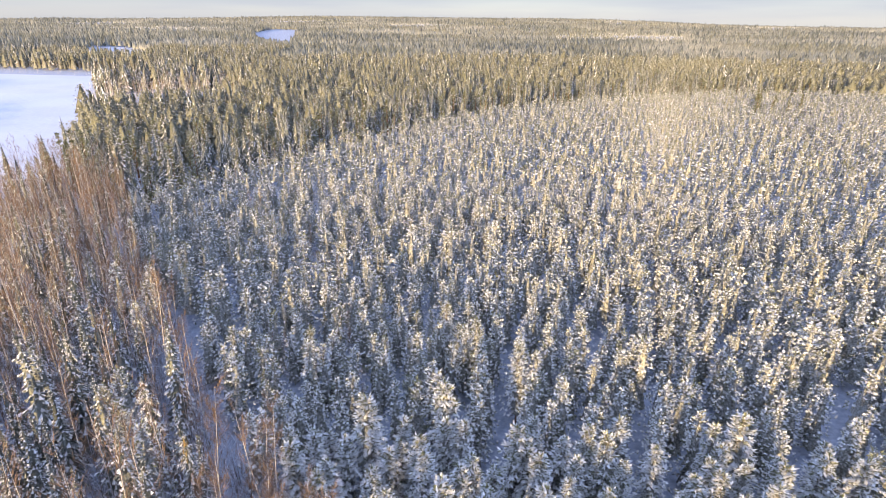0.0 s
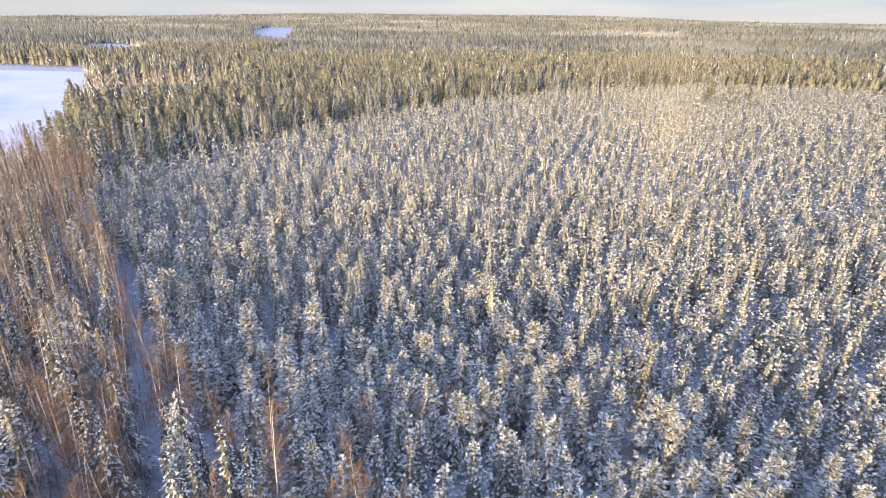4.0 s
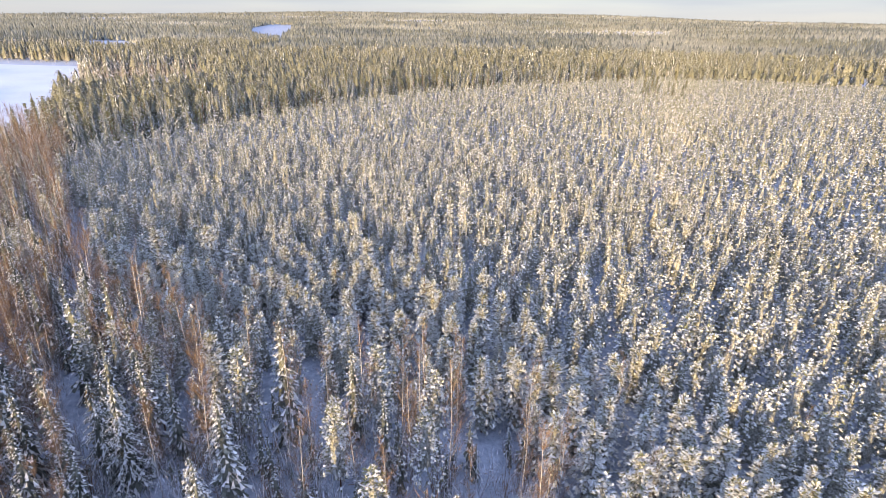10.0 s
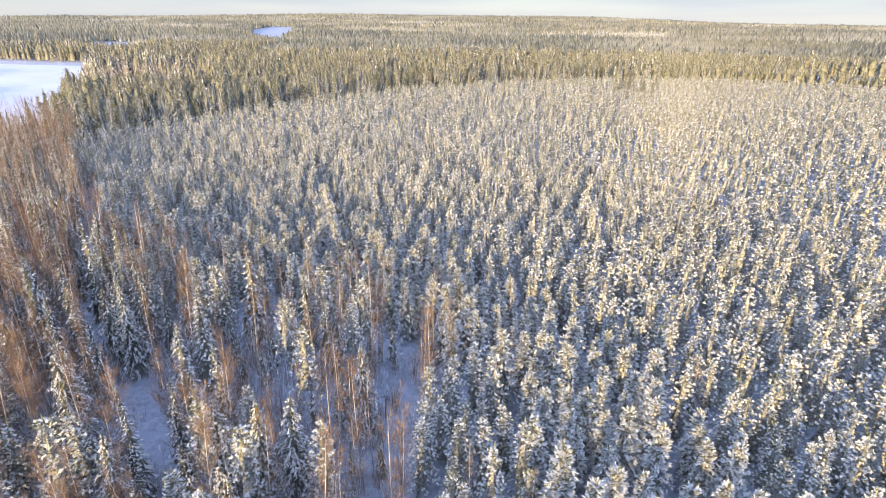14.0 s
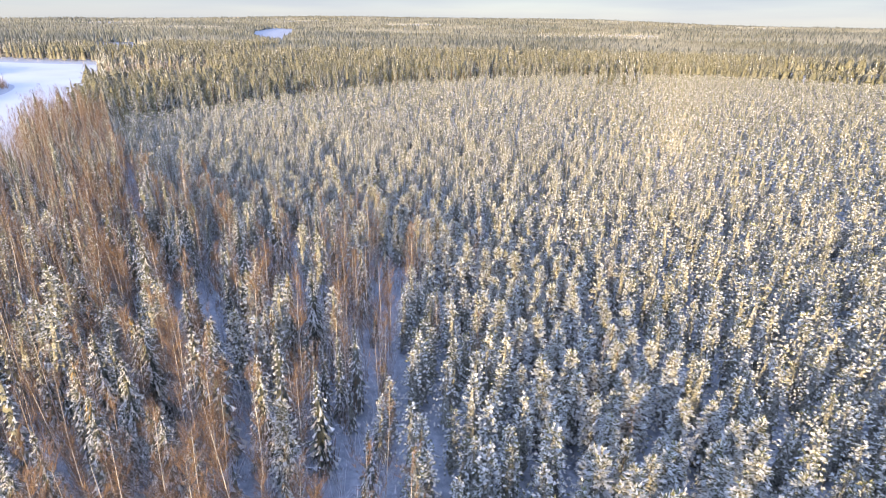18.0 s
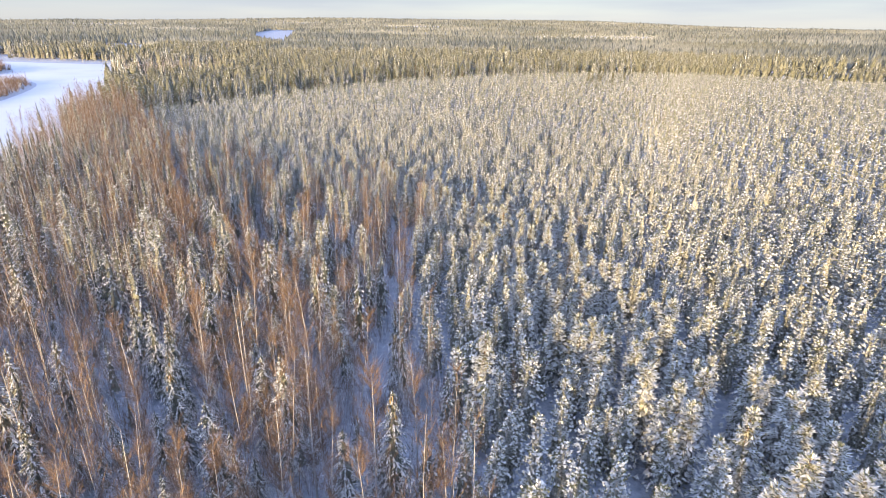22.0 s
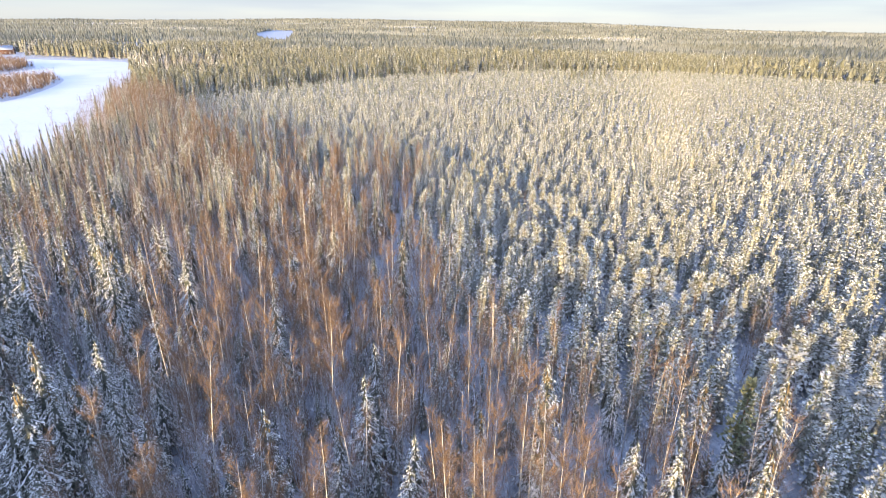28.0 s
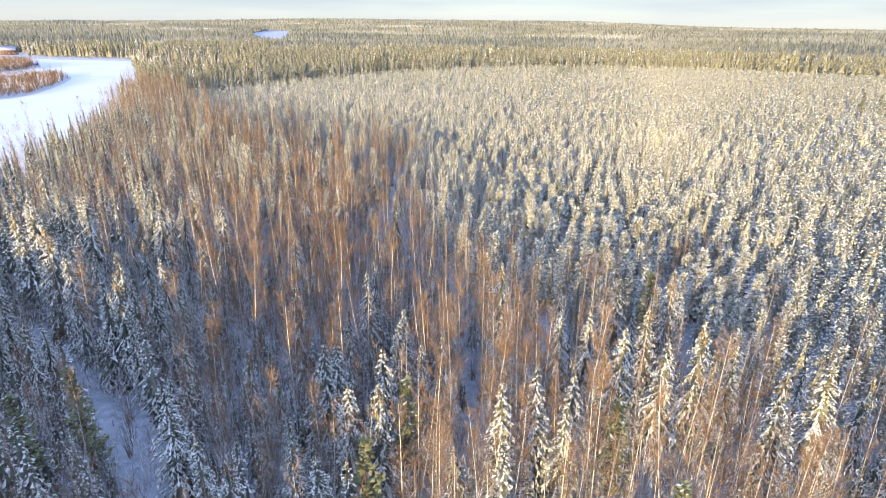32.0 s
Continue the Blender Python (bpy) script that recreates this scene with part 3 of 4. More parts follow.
NEAR_PINES = [(-5, 38), (30, 32), (62, 0), (72, -50), (92, -88)]
near = near_line(NEAR_PINES, px, py)
order = np.argsort(near)
far_of = near_line([(0, 20), (50, -60), (60, -130)], px, py)


def spots_of(x, y, size, spread, kinds, lo=0):
    n = len(x)
    return np.stack([x, y, ground_z(x, y) - 0.05, rng.uniform(0, 6.28, n), size * np.clip(rng.normal(1, spread, n), 0.45, 1.5), lo + rng.integers(0, kinds, n)], 1)


# named spruces, pines and birches of the mixed wood: x, y, height
SPRUCES_NORTH = [(-6.1, 23.5, 14.4), (-19.8, 36.4, 13), (-26.2, 43.5, 13), (-50, 68.6, 13), (-37.8, 50.7, 13), (11, -12.6, 13), (27.1, -15, 10.7), (13.7, -17.3, 14.7), (40.6, -11.1, 11.9), (31.6, -26.3, 10.6), (29, -38.6, 15), (35.5, -40.8, 13.5), (37.9, -43.1, 10.6), (23.9, -46.9, 13.6), (20.2, -48.9, 11.5), (29.4, -20.5, 12.5), (33.3, -21.8, 13), (35.6, -21.1, 13), (33.4, -29.3, 12), (27.7, -30.5, 12), (21.7, -24.7, 12), (-6.5, -2.8, 13), (-11.3, -1.7, 13), (7.2, 1.2, 12), (10.1, 0, 13), (19.5, -6.6, 11)]
SPRUCES_MIDDLE = [(19.9, -32.7, 13), (18, -36, 13), (18.5, -40.5, 13), (22, -39, 12), (28.1, -44.7, 11), (31.6, -47.3, 10), (-34.8, 2.1, 13), (-31.1, -13.4, 13), (9.8, -31.6, 13), (-2.3, -40.9, 13), (27.3, -31.8, 12), (21.2, -33, 13), (22.8, -54.3, 12), (11.6, -61.7, 13), (13.5, -58.5, 12), (-0.8, -56.7, 14), (1.5, -55.7, 13), (11.6, -75, 14), (12.5, -70.4, 13), (34.8, -60.5, 12), (46.6, -79.7, 10), (-7.2, -2.5, 13), (-13.9, 27.5, 13), (18.4, 1.3, 12), (-10.4, -28.8, 13), (-5.1, -61.9, 14), (-18.9, -56.2, 14)]
SPRUCES_SOUTH = [(39.6, -106.1, 14), (46.3, -100.8, 13.2), (50.7, -106, 11.3), (44.4, -117, 14), (47, -122.1, 13), (49.6, -123.2, 14), (59.6, -122.9, 14), (71.5, -114.5, 14), (75, -110.6, 14), (74.4, -117, 14), (82.5, -121.4, 14), (64.5, -122.9, 12), (1, -76.5, 15), (2.9, -64.9, 14), (-4.7, -80.8, 16), (-2.5, -86.5, 16), (12.2, -77.8, 14), (12.5, -64.7, 14), (43.4, -126.9, 12), (46.2, -129.3, 12), (39.7, -128.7, 12), (37.2, -127.4, 12), (32.6, -122.1, 13), (81.1, -116, 13), (86.7, -120.6, 14), (5, -92, 16), (11, -98, 15), (66, -119, 12)]
PINES_NAMED = [(3.5, 30.4, 11), (5.2, 57.9, 11), (1.6, 62.8, 11), (9.3, 52.7, 11), (-14.2, 56, 11), (-29.3, 43.2, 11), (15.4, 9.4, 12.8), (8.9, 8.9, 11.3), (38.2, -43.8, 11), (28.5, -27.6, 11), (6, 20.7, 11), (29.7, 1, 11), (55.5, -57.8, 13), (51.3, -121, 13), (24, -119.8, 13), (20.5, -121.5, 12), (49.3, -127.5, 13), (68.3, -123.7, 13), (78.8, -100.2, 13), (69.6, -132.3, 13)]
BIRCHES_NAMED = [(-13.4, 26.2, 13), (-18.9, 26.9, 13), (-12.9, 32.9, 12), (10.1, 27.4, 11), (14.9, 25.5, 11), (-9.6, 32.4, 12), (39.1, -26.5, 14), (8.6, 9.2, 14), (25.3, -35.8, 14), (47.2, -6.9, 14), (45.8, -24.9, 14), (40.4, -18.4, 14), (25.8, -18.7, 14), (28.1, -17, 14), (24.3, -79.2, 16), (18.2, -62, 16), (21.9, -60.1, 16), (49.2, -64.8, 15), (40.6, -68, 16), (35.4, -53.7, 16), (34.3, -66.6, 16), (33.7, -78, 16), (51.9, -75.6, 15), (58.8, -88.1, 15), (60.9, -93, 15), (64.4, -91.3, 15)]
BIRCHES_SOUTH = [(47, -89.5, 16), (43.3, -93.1, 16), (33.9, -89.6, 16), (20.3, -83.8, 16), (63.4, -118.4, 17), (62.5, -111.9, 17), (68.1, -116.4, 17), (72.7, -125.2, 17), (77, -121.2, 17), (54.4, -127.9, 16), (59.5, -103.4, 17), (60.2, -107.9, 17), (52, -94.1, 17), (49, -100, 17), (40.6, -114.5, 17), (41.7, -94.2, 17), (26.3, -100.2, 17), (29.2, -75.8, 16), (80.2, -130.3, 16), (82.6, -118.4, 16), (76.7, -132.5, 16), (97, -80, 9), (93, -84, 9), (88, -85, 8)]


def scattered(xs, ys, gap, taken, ok):
    """Random places at least gap apart from one another and from those taken."""
    cell, grid, out = gap, {}, []
    for x, y in taken:
        grid.setdefault((int(x // cell), int(y // cell)), []).append((x, y))
    good = ok(xs, ys)
    for x, y in zip(xs[good], ys[good]):
        i, j = int(x // cell), int(y // cell)
        if all((x - a) ** 2 + (y - b) ** 2 > gap * gap for di in (-1, 0, 1) for dj in (-1, 0, 1) for a, b in grid.get((i + di, j + dj), ())):
            grid.setdefault((i, j), []).append((x, y))
            out.append((x, y))
    return np.array(out)


MIXED = SHORE[:7] + [(-90, 136), (-66, 118)] + WEST_EDGE[1:] + [(170, -126), (170, -190), (60, -200), (-60, -200)]


def wood_ok(x, y):
    return inside(MIXED, x, y) & ~open_ground(x, y)


named_all = [(x, y) for x, y, _ in SPRUCES_NORTH + SPRUCES_MIDDLE + SPRUCES_SOUTH + PINES_NAMED + BIRCHES_NAMED + BIRCHES_SOUTH]
n_try = 34000
sx, sy = rng.uniform(-95, 160, n_try), rng.uniform(-200, 136, n_try)
fill = scattered(sx, sy, 1.6, named_all, wood_ok)
fx, fy = fill[:, 0], fill[:, 1]
clump = np.sin(fx / 11 + 1.3) * np.cos(fy / 13 + 0.4) + 0.5 * np.sin(fx / 5 + fy / 6)
shore_near = near_line(SHORE, fx, fy)
chance = 0.20 + 0.10 * (fx < 18) + 0.12 * (fy < -62) + 0.10 * clump + 0.07 * ((fy > -40) & (fx < 25)) + 0.45 * ((shore_near < 26) & (fy < 45)) + 0.45 * ((fx < 6) & (fy < -66)) + 0.5 * (fy < -134) + 0.35 * ((fx < 26) & (fy < -84))
is_spruce = (rng.random(len(fx)) < chance) & ~((fy < -130) & (fx > 26))
sparse = (fx > 10) & (fx < 43) & (fy > -15) & (fy < -3)
dense = (fx < 12 - 0.35 * fy) & (fy > -34)            # thickest towards the shore in the north-west
stay = rng.random(len(fx)) < np.where(sparse, 0.33, np.where(dense, 1.0, np.where((fx > 42) & (fy < -55) & (fy > -92), 0.45, 0.72)))
fx, fy, is_spruce, shore_near = fx[stay], fy[stay], is_spruce[stay], shore_near[stay]
as_pine = (fx < 42) & (fy > -34) & (shore_near > 25) & ~is_spruce & (rng.random(len(fx)) < 0.2)
qx, qy = fx[as_pine], fy[as_pine]                       # pines mixed in with the birches
fx, fy, is_spruce = fx[~as_pine], fy[~as_pine], is_spruce[~as_pine]

spruce_kinds = [spruce(rng, 130, 13, s, w, True, c) for s, w, c in ((0.92, 0.175, False), (0.85, 0.155, True), (0.97, 0.19, False), (0.8, 0.165, True), (0.97, 0.15, False))]
birch_kinds = [birch(rng, 16, 42, 44, 0.9), birch(rng, 16, 38, 48, 0.9), birch(rng, 16, 48, 38, 0.9), birch(rng, 16, 26, 36, 0.9, stems=2), birch(rng, 16, 42, 44, 0.9)]
pine_kinds = [young_pine(rng, snow=w) for w in (1, 1, 0.85, 1, 0.78, 1)]
tall_kinds = [young_pine(rng, 100, 3, 6, 0.5, 12.0, 0.2, w, 0.85) for w in (0.9, 0.65, 0.8)]
green_kinds = [tall_pine(rng, 13, 110, 6, 0.6, 0.04, True, 0.15), tall_pine(rng, 13, 110, 6, 0.6, 0.12, True, 0.2)]

# far stands
spruce_low = [spruce(rng, 115, 13, 0.9, 0.14, False, False, True, 1.1) for _ in range(4)]
sapling = [spruce(rng, 34, 4.5, 0.95, 0.2, False, False, True, 1.0) for _ in range(4)]
birch_low = [birch(rng, 16, 28, 13, 1.5, 3) for _ in range(5)]
birch_far = [birch(rng, 16, 9, 8, 1.7, 3) for _ in range(3)]
birch_belt = [birch(rng, 16, 8, 7, 4.5, 3) for _ in range(3)]
pine_mid = [young_pine(rng, 64, 2, 5, 0.5, snow=w, whole=False) for w in (1, 1, 0.9, 0.6, 1, 1, 0.85)]
pine_mixed = [young_pine(rng, 88, 2, 5, 0.52, 12.0, 0.34, w, 0.82, False) for w in (1, 0.8, 0.9, 0.65)]
pine_low = [young_pine(rng, 60, 1, 5, 0.66, 9.0, 0.2, w, 1.1, False) for w in (1, 0.9, 0.65, 1, 0.9)]
pine_tiny = [young_pine(rng, 20, 1, 2, 1.3, 9.0, 0.35, w, 1.15, False) for w in (1, 1, 0.7, 0.9, 1)]


def far_conifer(rng, tiers, per, h, wide, key, snow, fat=1.0, hang=0.07):
    """A distant conifer: hanging boughs round a spire."""
    i = np.repeat(np.arange(tiers), per)
    u = np.clip((i + rng.uniform(-0.4, 0.4, len(i))) / tiers, 0, 0.95)
    r = h * wide * (1 - u) ** (0.75 if key == "spruce" else 0.34) * rng.uniform(0.6, 1.15, len(i)) + 0.15
    a, z = rng.uniform(0, 6.28, len(i)), h * (0.22 + 0.78 * u)
    base, tip = polar(a, 0.15 * r, np.minimum(z + h * hang, h * 1.04)), polar(a, r, z - 0.3 * r - h * 0.03)
    white = rng.random(len(i)) < snow
    w = (0.15 + 0.21 * r) * fat
    if tiers < 6:                                        # far off: ragged cones alone
        body = [skirt(rng, 6, h * wide, h * 0.2, h * rng.uniform(0.9, 1.05), 0.2)]
        return [("needles", key, *joined(body))]
    body = [tangle(rng, 14, h * wide * 0.75, h * 0.15, h * 0.97, 1.3, 0.36, 0.9)] + [skirt(rng, 6, h * wide * f, h * a0, h * a1, 0.4) for f, a0, a1 in ((0.62, 0.08, 0.55), (0.5, 0.4, 0.78), (0.28, 0.64, 0.99))]
    out = [("needles", key, *joined([spikes(base[~white], tip[~white], w[~white], rng, 0.75)] + body))]
    if white.any():
        out.append(("snow_cover", "snow", *spikes(base[white], tip[white], w[white] * 0.6, rng, 0.75)))
    return out


front_kinds = [spruce(rng, 150, 16, 0.75, 0.18, True, False, True, 1.1), spruce(rng, 150, 15, 0.6, 0.19, True, False, True, 1.1), spruce(rng, 150, 15, 0.85, 0.17, True, False, True, 1.1), tall_pine(rng, 15, 75, 5, 0.8, 0.3, True, 0.2), tall_pine(rng, 15, 75, 5, 0.8, 0.25, True, 0.15)]
spruce_tiny = [far_conifer(rng, 4, 2, 11, 0.2, "spruce", 0.05, 3.0, 0.2) for _ in range(4)]
tall_low = [round_pine(rng, 14, 44, 0.20, l, "far", s) for l, s in ((0.3, 0.2), (0.4, 0.3), (0.35, 0.12), (0.25, 0.4))]
tall_tiny = [far_conifer(rng, 4, 2, 9.5, 0.33, "distant", 0.06, 3.0, 0.2) for _ in range(4)]
spruce_far = [far_conifer(rng, 9, 6, 13, 0.22, "spruce", 0.45, 1.0, 0.05) for _ in range(4)]
shrub_kinds = [shrub(rng, 2.8, 40) for _ in range(4)] + [shrub(rng, 2.6, 40, 0.7, "twig")] + [shrub(rng, 5.0, 70, 1.3, k) for k in ("twig", "frost", "frost")]

# ---- young pines: the nearest as things, the rest as one stand ----
pine_meshes = thing_kinds("young_pine", pine_kinds)
chosen = order[:300]
for n, k in enumerate(chosen):
    size = float(np.clip(rng.normal(1.0, 0.10), 0.6, 1.3))
    look_of = "slender young pine bowed down by thick snow" if size < 1.05 else "tall young pine with snowy branches and a green tip"
    plant("young_pine", pine_meshes[n % 6], px[k], py[k], -0.05, rng.uniform(0, 6.28), size, rng.normal(0, 0.02, 2), look_of, "pine tree", "young pines of the plantation")
rest = np.ones(len(px), bool)
rest[chosen] = False
mid, low, tiny = rest & (far_of < 54), rest & (far_of >= 54) & (far_of < 115), rest & (far_of >= 115)
stand = [(pine_mid, mid), (pine_low, low), (pine_tiny, tiny)]
kinds, rows = [], []
for ks, mask in stand:
    rows.append(spots_of(px[mask], py[mask], 1.0, 0.085, len(ks), len(kinds)))
    kinds += ks
rows.append(spots_of(qx, qy, 1.0, 0.14, len(pine_mixed), len(kinds)))
kinds += pine_mixed
merged("young_pine_stand", kinds, np.concatenate(rows), "dense plantation of young pines white with snow", "pine trees")

# ---- mixed wood of birch and spruce ----
spruce_meshes, birch_meshes = thing_kinds("spruce", spruce_kinds), thing_kinds("birch", birch_kinds)
tall_meshes, green_meshes = thing_kinds("pine", tall_kinds), thing_kinds("green_pine", green_kinds)
SPRUCE_LABELS = ["snow-laden narrow spruce standing among bare birches", "spruce with brown cones at its tip and snowy boughs", "broad dark spruce with ridges of snow on its boughs", "slim spruce with cones and a light dusting of snow", "very slender spruce under heavy snow"]
for n, (x, y, h) in enumerate(SPRUCES_NORTH + SPRUCES_MIDDLE + SPRUCES_SOUTH):
    plant("spruce", spruce_meshes[n % 5], x, y, -0.05, rng.uniform(0, 6.28), h / 13, rng.normal(0, 0.015, 2), SPRUCE_LABELS[n % 5], "spruce tree", "spruces of the mixed wood")
for n, (x, y, h) in enumerate(PINES_NAMED):
    if h > 11.5 and y < -90:
        plant("green_pine", green_meshes[n % 2], x, y, -0.05, rng.uniform(0, 6.28), h / 13, rng.normal(0, 0.03, 2), "pine with a green crown almost free of snow", "pine tree", "pines of the mixed wood")
    else:
        plant("tall_pine", tall_meshes[n % 3], x, y, -0.05, rng.uniform(0, 6.28), h / 12, rng.normal(0, 0.02, 2), "pine taller than its neighbours with frosted boughs", "pine tree", "pines of the mixed wood")
for n, (x, y, h) in enumerate(BIRCHES_NAMED + BIRCHES_SOUTH):
    lab = "two-stemmed bare birch with red-brown twigs" if n % 5 == 3 else "bare birch with a pale stem and red-brown twigs"
    plant("birch", birch_meshes[n % 5], x, y, -0.05, rng.uniform(0, 6.28), h / 16, rng.normal(0, 0.03, 2), lab, "birch tree", "birches of the mixed wood")
walk_near = near_line([(-10, 30), (25, -30), (38, -75), (22, -108), (60, -118)], fx, fy)
bi, si = np.where(~is_spruce)[0], np.where(is_spruce)[0]
spruce_near = near_line([(5, -100), (30, -60), (45, -105), (82, -116)], fx, fy)
bi, si = bi[np.argsort(walk_near[bi])], si[np.argsort(spruce_near[si])]
for n, k in enumerate(bi[:245]):
    lab = "two-stemmed bare birch with red-brown twigs" if n % 5 == 3 else "bare birch with a pale stem and red-brown twigs"
    plant("birch", birch_meshes[n % 5], fx[k], fy[k], -0.05, rng.uniform(0, 6.28), float(np.clip(rng.normal(0.84, 0.14), 0.4, 1.1)), rng.normal(0, 0.035, 2), lab, "birch tree", "birches of the mixed wood")
for n, k in enumerate(si[:215]):
    plant("spruce", spruce_meshes[n % 5], fx[k], fy[k], -0.05, rng.uniform(0, 6.28), float(np.clip(rng.normal(0.72, 0.2), 0.25, 1.1)), rng.normal(0, 0.02, 2), SPRUCE_LABELS[n % 5], "spruce tree", "spruces of the mixed wood")
bi, si = bi[245:], si[215:]
hid_b, hid_s = bi[(fy[bi] < -140) & ((fx[bi] < 24) | (rng.random(len(bi)) < 0.25))], si[fy[si] < -140]     # behind the flight: coarser
bi, si = bi[fy[bi] >= -140], si[fy[si] >= -140]
merged("wood_behind", birch_far + spruce_far, np.concatenate([spots_of(fx[hid_b], fy[hid_b], 0.9, 0.14, 3), spots_of(fx[hid_s], fy[hid_s], 1.5, 0.14, 4, 3)]), "mixed birch and spruce wood", "forest")
gx, gy = rng.normal(92, 4.5, 34), rng.normal(-80, 3.5, 34)
bs = np.concatenate([spots_of(fx[bi], fy[bi], np.where((fx[bi] < 0) & (fy[bi] > -20), 0.98, 0.86), 0.14, 5), spots_of(gx, gy, 0.52, 0.14, 5)])
edge_pick = np.where((edge_w > 3) & (edge_w < 26) & (py > -90))[0]
edge_pick = edge_pick[rng.random(len(edge_pick)) < 0.07]
bs = np.concatenate([bs, spots_of(px[edge_pick] + 1.3, py[edge_pick] + 0.9, 0.6, 0.12, 5)])
merged("birch_wood", birch_low, bs, "bare birch wood with red-brown twigs", "birch trees")
merged("spruce_wood", spruce_low, spots_of(fx[si], fy[si], 0.88, 0.18, 4), "snow-dusted spruces among the birches", "spruce trees")

# frosted undergrowth below the birches
ux, uy = rng.uniform(-60, 110, 19000), rng.uniform(-138, 120, 19000)
ok = inside(MIXED, ux, uy) & (~open_ground(ux, uy) | (rng.random(len(ux)) < 0.35))
merged("undergrowth", shrub_kinds, np.concatenate([spots_of(ux[ok], uy[ok], 1.25, 0.3, 5), spots_of(ux[ok][::3], uy[ok][::3] + 0.7, 1.0, 0.3, 3, 5)]), "frosted brushwood and saplings under the birches", "bushes")

wx, wy = np.concatenate([rng.uniform(-50, 100, 2400), rng.uniform(-20, 55, 900)]), np.concatenate([rng.uniform(-138, 20, 2400), rng.uniform(-136, -78, 900)])
ok = wood_ok(wx, wy) & (near_line(TRACK, wx, wy) > 2.5)
merged("spruce_saplings", sapling, spots_of(wx[ok], wy[ok], 0.95, 0.35, 4), "small frosted spruces growing under the birches", "young trees")

# ---- older forest beyond the plantation, out to the horizon ----


def forest_ok(x, y):
    bad = inside(PLANTATION, x, y) | inside(MIXED, x, y) | inside(FIELD_EAST, x, y) | (np.hypot(x + 455, y - 560) < 42)
    for poly in WATERS:
        bad |= inside(poly, x, y)
    return ~bad


def fan(r0, r1, gap):
    """Jittered places in the fan that the flight looks over; gap grows with distance."""
    xs, ys, r = [], [], r0
    while r < r1:
        g = gap(r)
        a = np.arange(-0.84, 0.82, g / r)
        a = a + rng.uniform(-0.8, 0.8, len(a)) * g / r
        rr = r + rng.uniform(-0.9, 0.9, len(a)) * g
        xs.append(CENTRE[0] + np.sin(a) * rr)
        ys.append(CENTRE[1] + np.cos(a) * rr)
        r += g * 0.9
    return np.concatenate(xs), np.concatenate(ys)


def beyond(x, y):
    """Where the coarse far forest takes over: farther off in the west, over the lake."""
    return np.hypot(x - CENTRE[0], y - CENTRE[1]) > np.where(x < -180, 880, 640)


def stands(x, y):
    """Which kind of stand grows where: 0 pine, 1 spruce, 2 low snowy plants, 3 birch."""
    a = np.sin(x / 83 + 0.7) * np.cos(y / 131 + 0.3) + 0.7 * np.sin((x + y) / 210 + 2.0)
    b = np.sin(x / 190 - 1.0) * np.sin(y / 230 + 0.8) + 0.5 * np.cos((x - 2 * y) / 340)
    kind = np.where(a > 0.8, 1, 0)
    kind = np.where((b > 1.05) & (np.hypot(x - 40, y + 60) > 520) & ~((x > -400) & (x < 120) & (y < 1200)), 2, kind)
    kind = np.where((x < -420) & (y > 560) & (y < 960) & (x > -0.9 * y), 1, kind)
    return np.where((b < -1.1), 3, kind)


tx, ty = fan(120, 900, lambda r: 4.0 + r / 300)
ok = forest_ok(tx, ty) & ~beyond(tx, ty)
tx, ty = tx[ok], ty[ok]
kd, pick = stands(tx, ty), rng.random(len(tx))
front = near_line(FAR_EDGE[3:] + [(-66, 118), (-95, 140)], tx, ty)
kd = np.where((front < 14) & (pick < 0.55) & (tx < 60), 1, kd)
kd = np.where((kd < 2) & (pick > 0.86), 1 - kd, kd)
kd = np.where(near_line([(-238, 430), (-262, 462), (-300, 470), (-350, 480), (-425, 503), (-520, 520)], tx, ty) < 34, 4, kd)
kd = np.where((pick > 0.81) & (pick < 0.86), 3, kd)
# the forest's front trees are seen closest
first = (front < 30) & (np.hypot(tx - 40, ty + 60) < 420)
merged("forest_front", front_kinds, spots_of(tx[first], ty[first], 0.95, 0.14, 5), "front row of grown spruces and pines dusted with snow", "forest")
tx, ty, kd = tx[~first], ty[~first], kd[~first]
kinds, rows = [], []
for k, (ks, size, spread) in enumerate(((tall_low, 0.95, 0.12), (spruce_far, 1.1, 0.15), (pine_tiny, 0.8, 0.2), (birch_far, 0.9, 0.12), (birch_belt, 0.55, 0.2))):
    m = kd == k
    rows.append(spots_of(tx[m], ty[m], size, spread, len(ks), len(kinds)))
    kinds += ks
merged("old_forest", kinds, np.concatenate(rows), "grown pine and spruce forest lit by low sun", "forest")

tx, ty = fan(620, 4600, lambda r: 4.6 + (r - 620) / 170)
ok = forest_ok(tx, ty) & beyond(tx, ty)
tx, ty = tx[ok], ty[ok]
kd, pick = stands(tx, ty), rng.random(len(tx))
kd = np.where((kd < 2) & (pick > 0.85), 1 - kd, kd)
kd = np.where(inside(CLEARING_EAST, tx, ty) & (pick > 0.25), 2, kd)
wide = 1 + np.clip((np.hypot(tx - 40, ty + 60) - 620) / 3500, 0, 1) * 1.1
kinds, rows = [], []
for k, (ks, size, spread) in enumerate(((tall_tiny, 0.95, 0.15), (spruce_tiny, 1.05, 0.18), (pine_tiny, 0.75, 0.25), (tall_tiny, 0.8, 0.15))):
    m = kd == k
    r = spots_of(tx[m], ty[m], size, spread, len(ks), len(kinds))
    r[:, 4] *= wide[m] ** 0.5
    rows.append(r)
    kinds += ks
merged("far_forest", kinds, np.concatenate(rows), "distant forest reaching to the horizon", "forest")

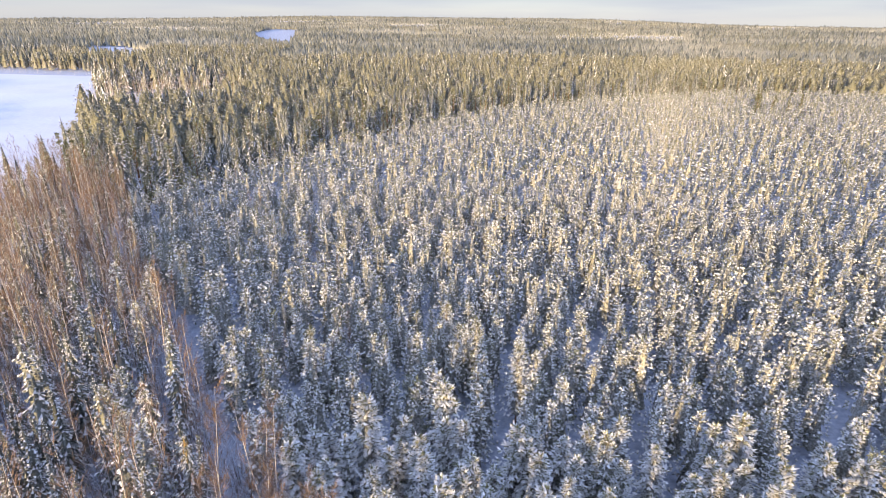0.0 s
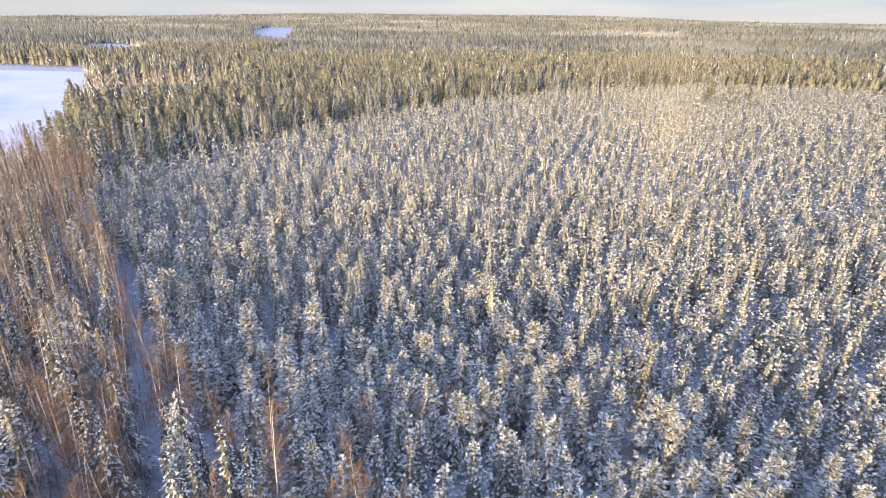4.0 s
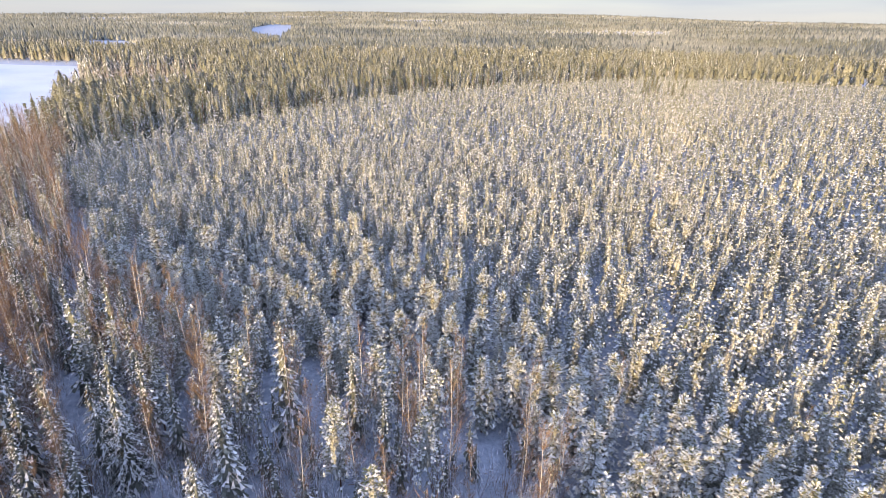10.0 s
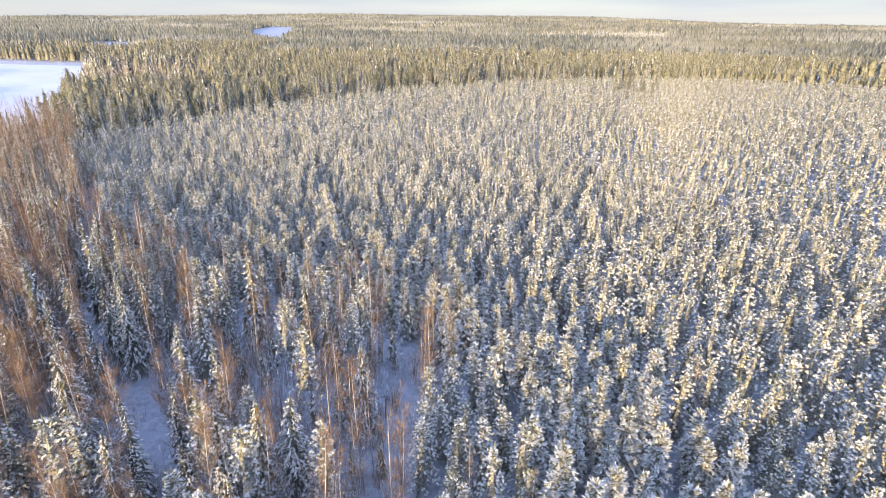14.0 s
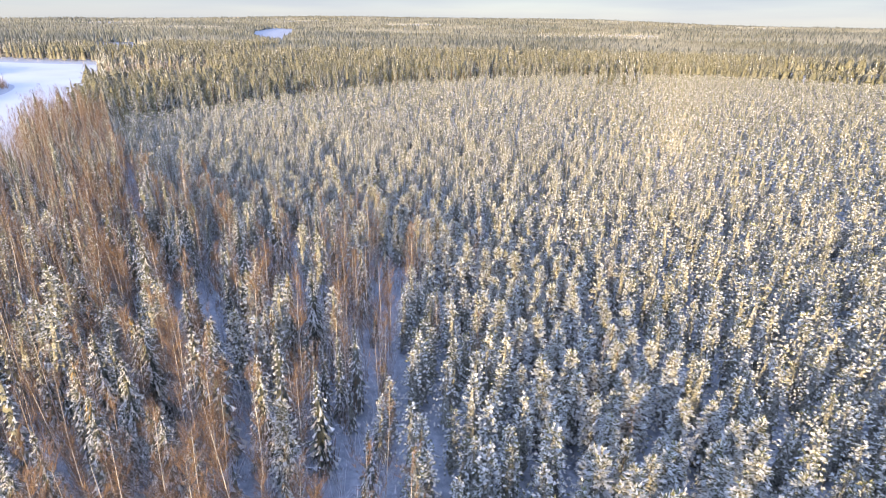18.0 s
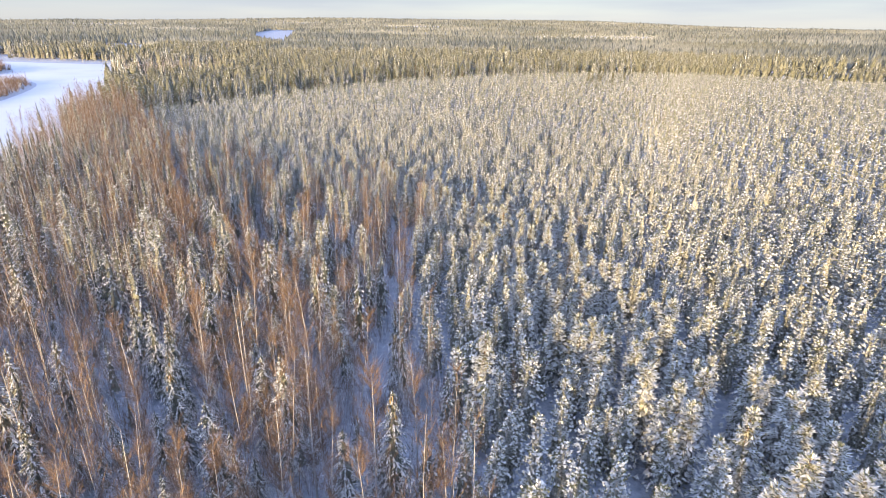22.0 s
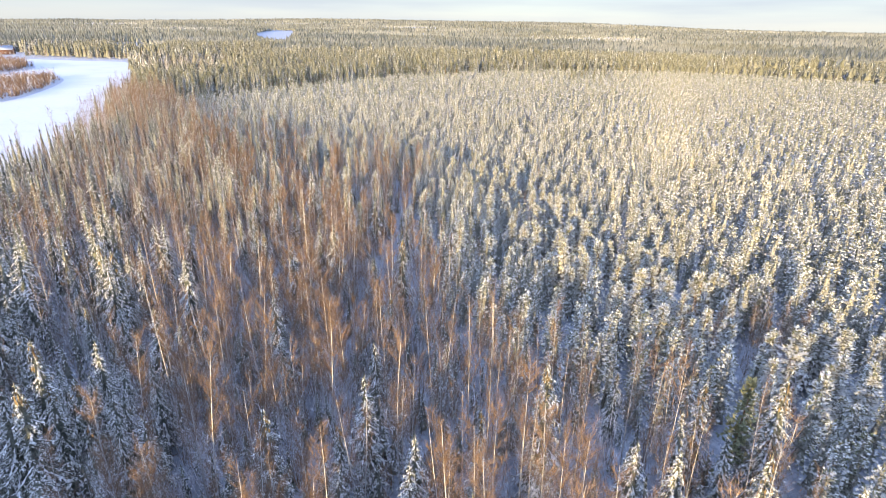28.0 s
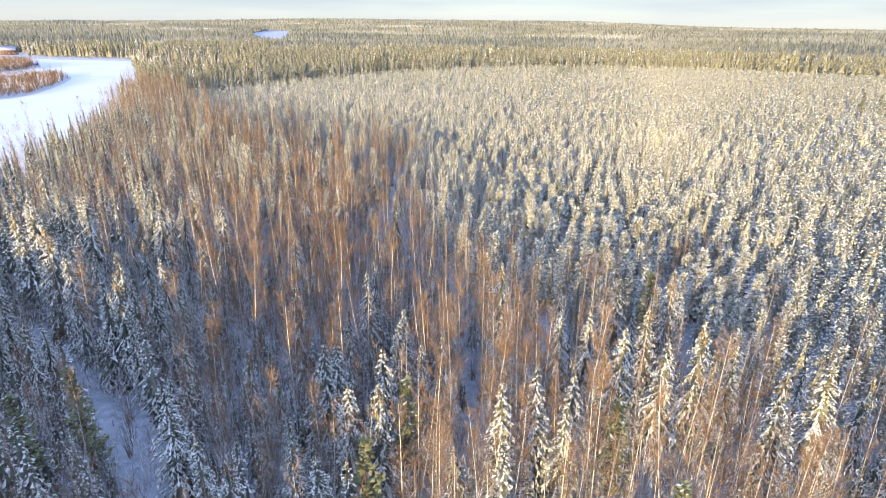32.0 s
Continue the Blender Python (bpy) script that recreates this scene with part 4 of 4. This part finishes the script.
# older pines left standing in and beside the plantation
for n, (x, y) in enumerate([(228, 74), (233, 82), (239, 77), (244, 86), (236, 92), (250, 80), (139, 249), (143, 254), (147, 250), (155, 252), (159, 250), (163, 256), (151, 272), (155, 276), (160, 271)]):
    plant("green_pine", green_meshes[n % 2], x, y, -0.05, rng.uniform(0, 6.28), float(rng.uniform(0.85, 1.15)), rng.normal(0, 0.02, 2), "green pine standing higher than the plantation round it", "pine tree", "older pines in the plantation")


# ---- house on the far shore ----
def box(x0, x1, y0, y1, z0, z1):
    v = np.array([(x, y, z) for z in (z0, z1) for y in (y0, y1) for x in (x0, x1)], float)
    q = [(0, 2, 3, 1), (4, 5, 7, 6), (0, 1, 5, 4), (2, 6, 7, 3), (0, 4, 6, 2), (1, 3, 7, 5)]
    return v, np.array([t for a, b, c, d in q for t in ((a, b, c), (a, c, d))])


def house(x, y, turn, length, depth, wall_h, roof_h):
    """A painted timber house under a snowy gable roof."""
    root = new("house")
    root.matrix_basis = pose(x, y, float(ground_z(x, y)), 0, 0, turn)
    tagged(root, "red-brown timber house with a snow-covered gable roof", "house")
    L, D = length / 2, depth / 2

    def part(name, vf, key, parent, label=""):
        ob = new(name, mesh_from(name, *vf, [M[key]]))
        ob.parent = parent
        return tagged(ob, label)
    gable = np.array([(sx * L, sy, wall_h) for sx in (-1, 1) for sy in (-D, D)] + [(-L, 0, wall_h + roof_h), (L, 0, wall_h + roof_h)], float)
    part("wall", joined([box(-L, L, -D, D, -0.3, wall_h), (gable, np.array([(0, 1, 4), (2, 5, 3)]))]), "paint", root)
    e, k = 0.7, roof_h / D
    slab = []
    for sy in (-1, 1):
        top = np.array([(sx * (L + e), sy * (D + e) * f, wall_h + roof_h - (D + e) * f * k + dz) for dz in (0.05, 0.45) for f in (0, 1) for sx in (-1, 1)], float)
        q = [(0, 2, 3, 1), (4, 5, 7, 6), (0, 1, 5, 4), (2, 6, 7, 3), (0, 4, 6, 2), (1, 3, 7, 5)]
        slab.append((top, np.array([t for a, b, c, d in q for t in ((a, b, c), (a, c, d))])))
    roof = part("roof", joined(slab), "ground", root, "thick snow on the roof")
    part("chimney", box(1, 2, -0.5, 0.5, wall_h + roof_h * 0.6, wall_h + roof_h + 1.3), "bark", roof)
    for i in range(5):
        wx = -L + length * (i + 0.5) / 5
        win = part("window", box(wx - 0.7, wx + 0.7, -D - 0.08, -D - 0.005, 1.0, 2.4), "trim", root, "white window frame")
        part("pane", box(wx - 0.58, wx + 0.58, -D - 0.10, -D - 0.085, 1.12, 2.28), "pane", win)
    return root


M["paint"] = material("red_paint", (0.10, 0.05, 0.035), (0.16, 0.08, 0.05), 0.8, 1.0, 0.1)
M["trim"] = material("white_paint", (0.70, 0.69, 0.66), (0.80, 0.79, 0.76), 0.6, 2.0, 0.1)
M["pane"] = material("window_pane", (0.02, 0.025, 0.03), (0.04, 0.045, 0.05), 0.08, 1.0, 0.0, 0.0)
house(-462, 566, 18, 24, 10, 5.5, 4.0)
house(-430, 610, 10, 14, 8, 4.0, 3.2)

# bushes and trees on the island and the point
for name, poly, cnt, lab in (("island_bushes", ISLAND, 2600, "bare red-brown willow bushes on the snowy island"), ("point_trees", POINT, 1500, "bare bushes and small trees on the snowy point")):
    xs, ys = zip(*poly)
    ux, uy = rng.uniform(max(min(xs), -380), max(xs), cnt * 3), rng.uniform(min(ys), max(ys), cnt * 3)
    ok = inside(poly, ux, uy) & (near_line(poly + poly[:1], ux, uy) > 2)
    ux, uy = ux[ok][:cnt], uy[ok][:cnt]
    r = spots_of(ux, uy, 2.3 if name == "island_bushes" else 2.8, 0.35, 5)
    merged(name, [shrub(rng, 2.4, 28, 0.9, "twig", 2.3) for _ in range(4)] + [shrub(rng, 2.2, 24, 0.9, "frost", 2.0)], r, lab, "bushes")
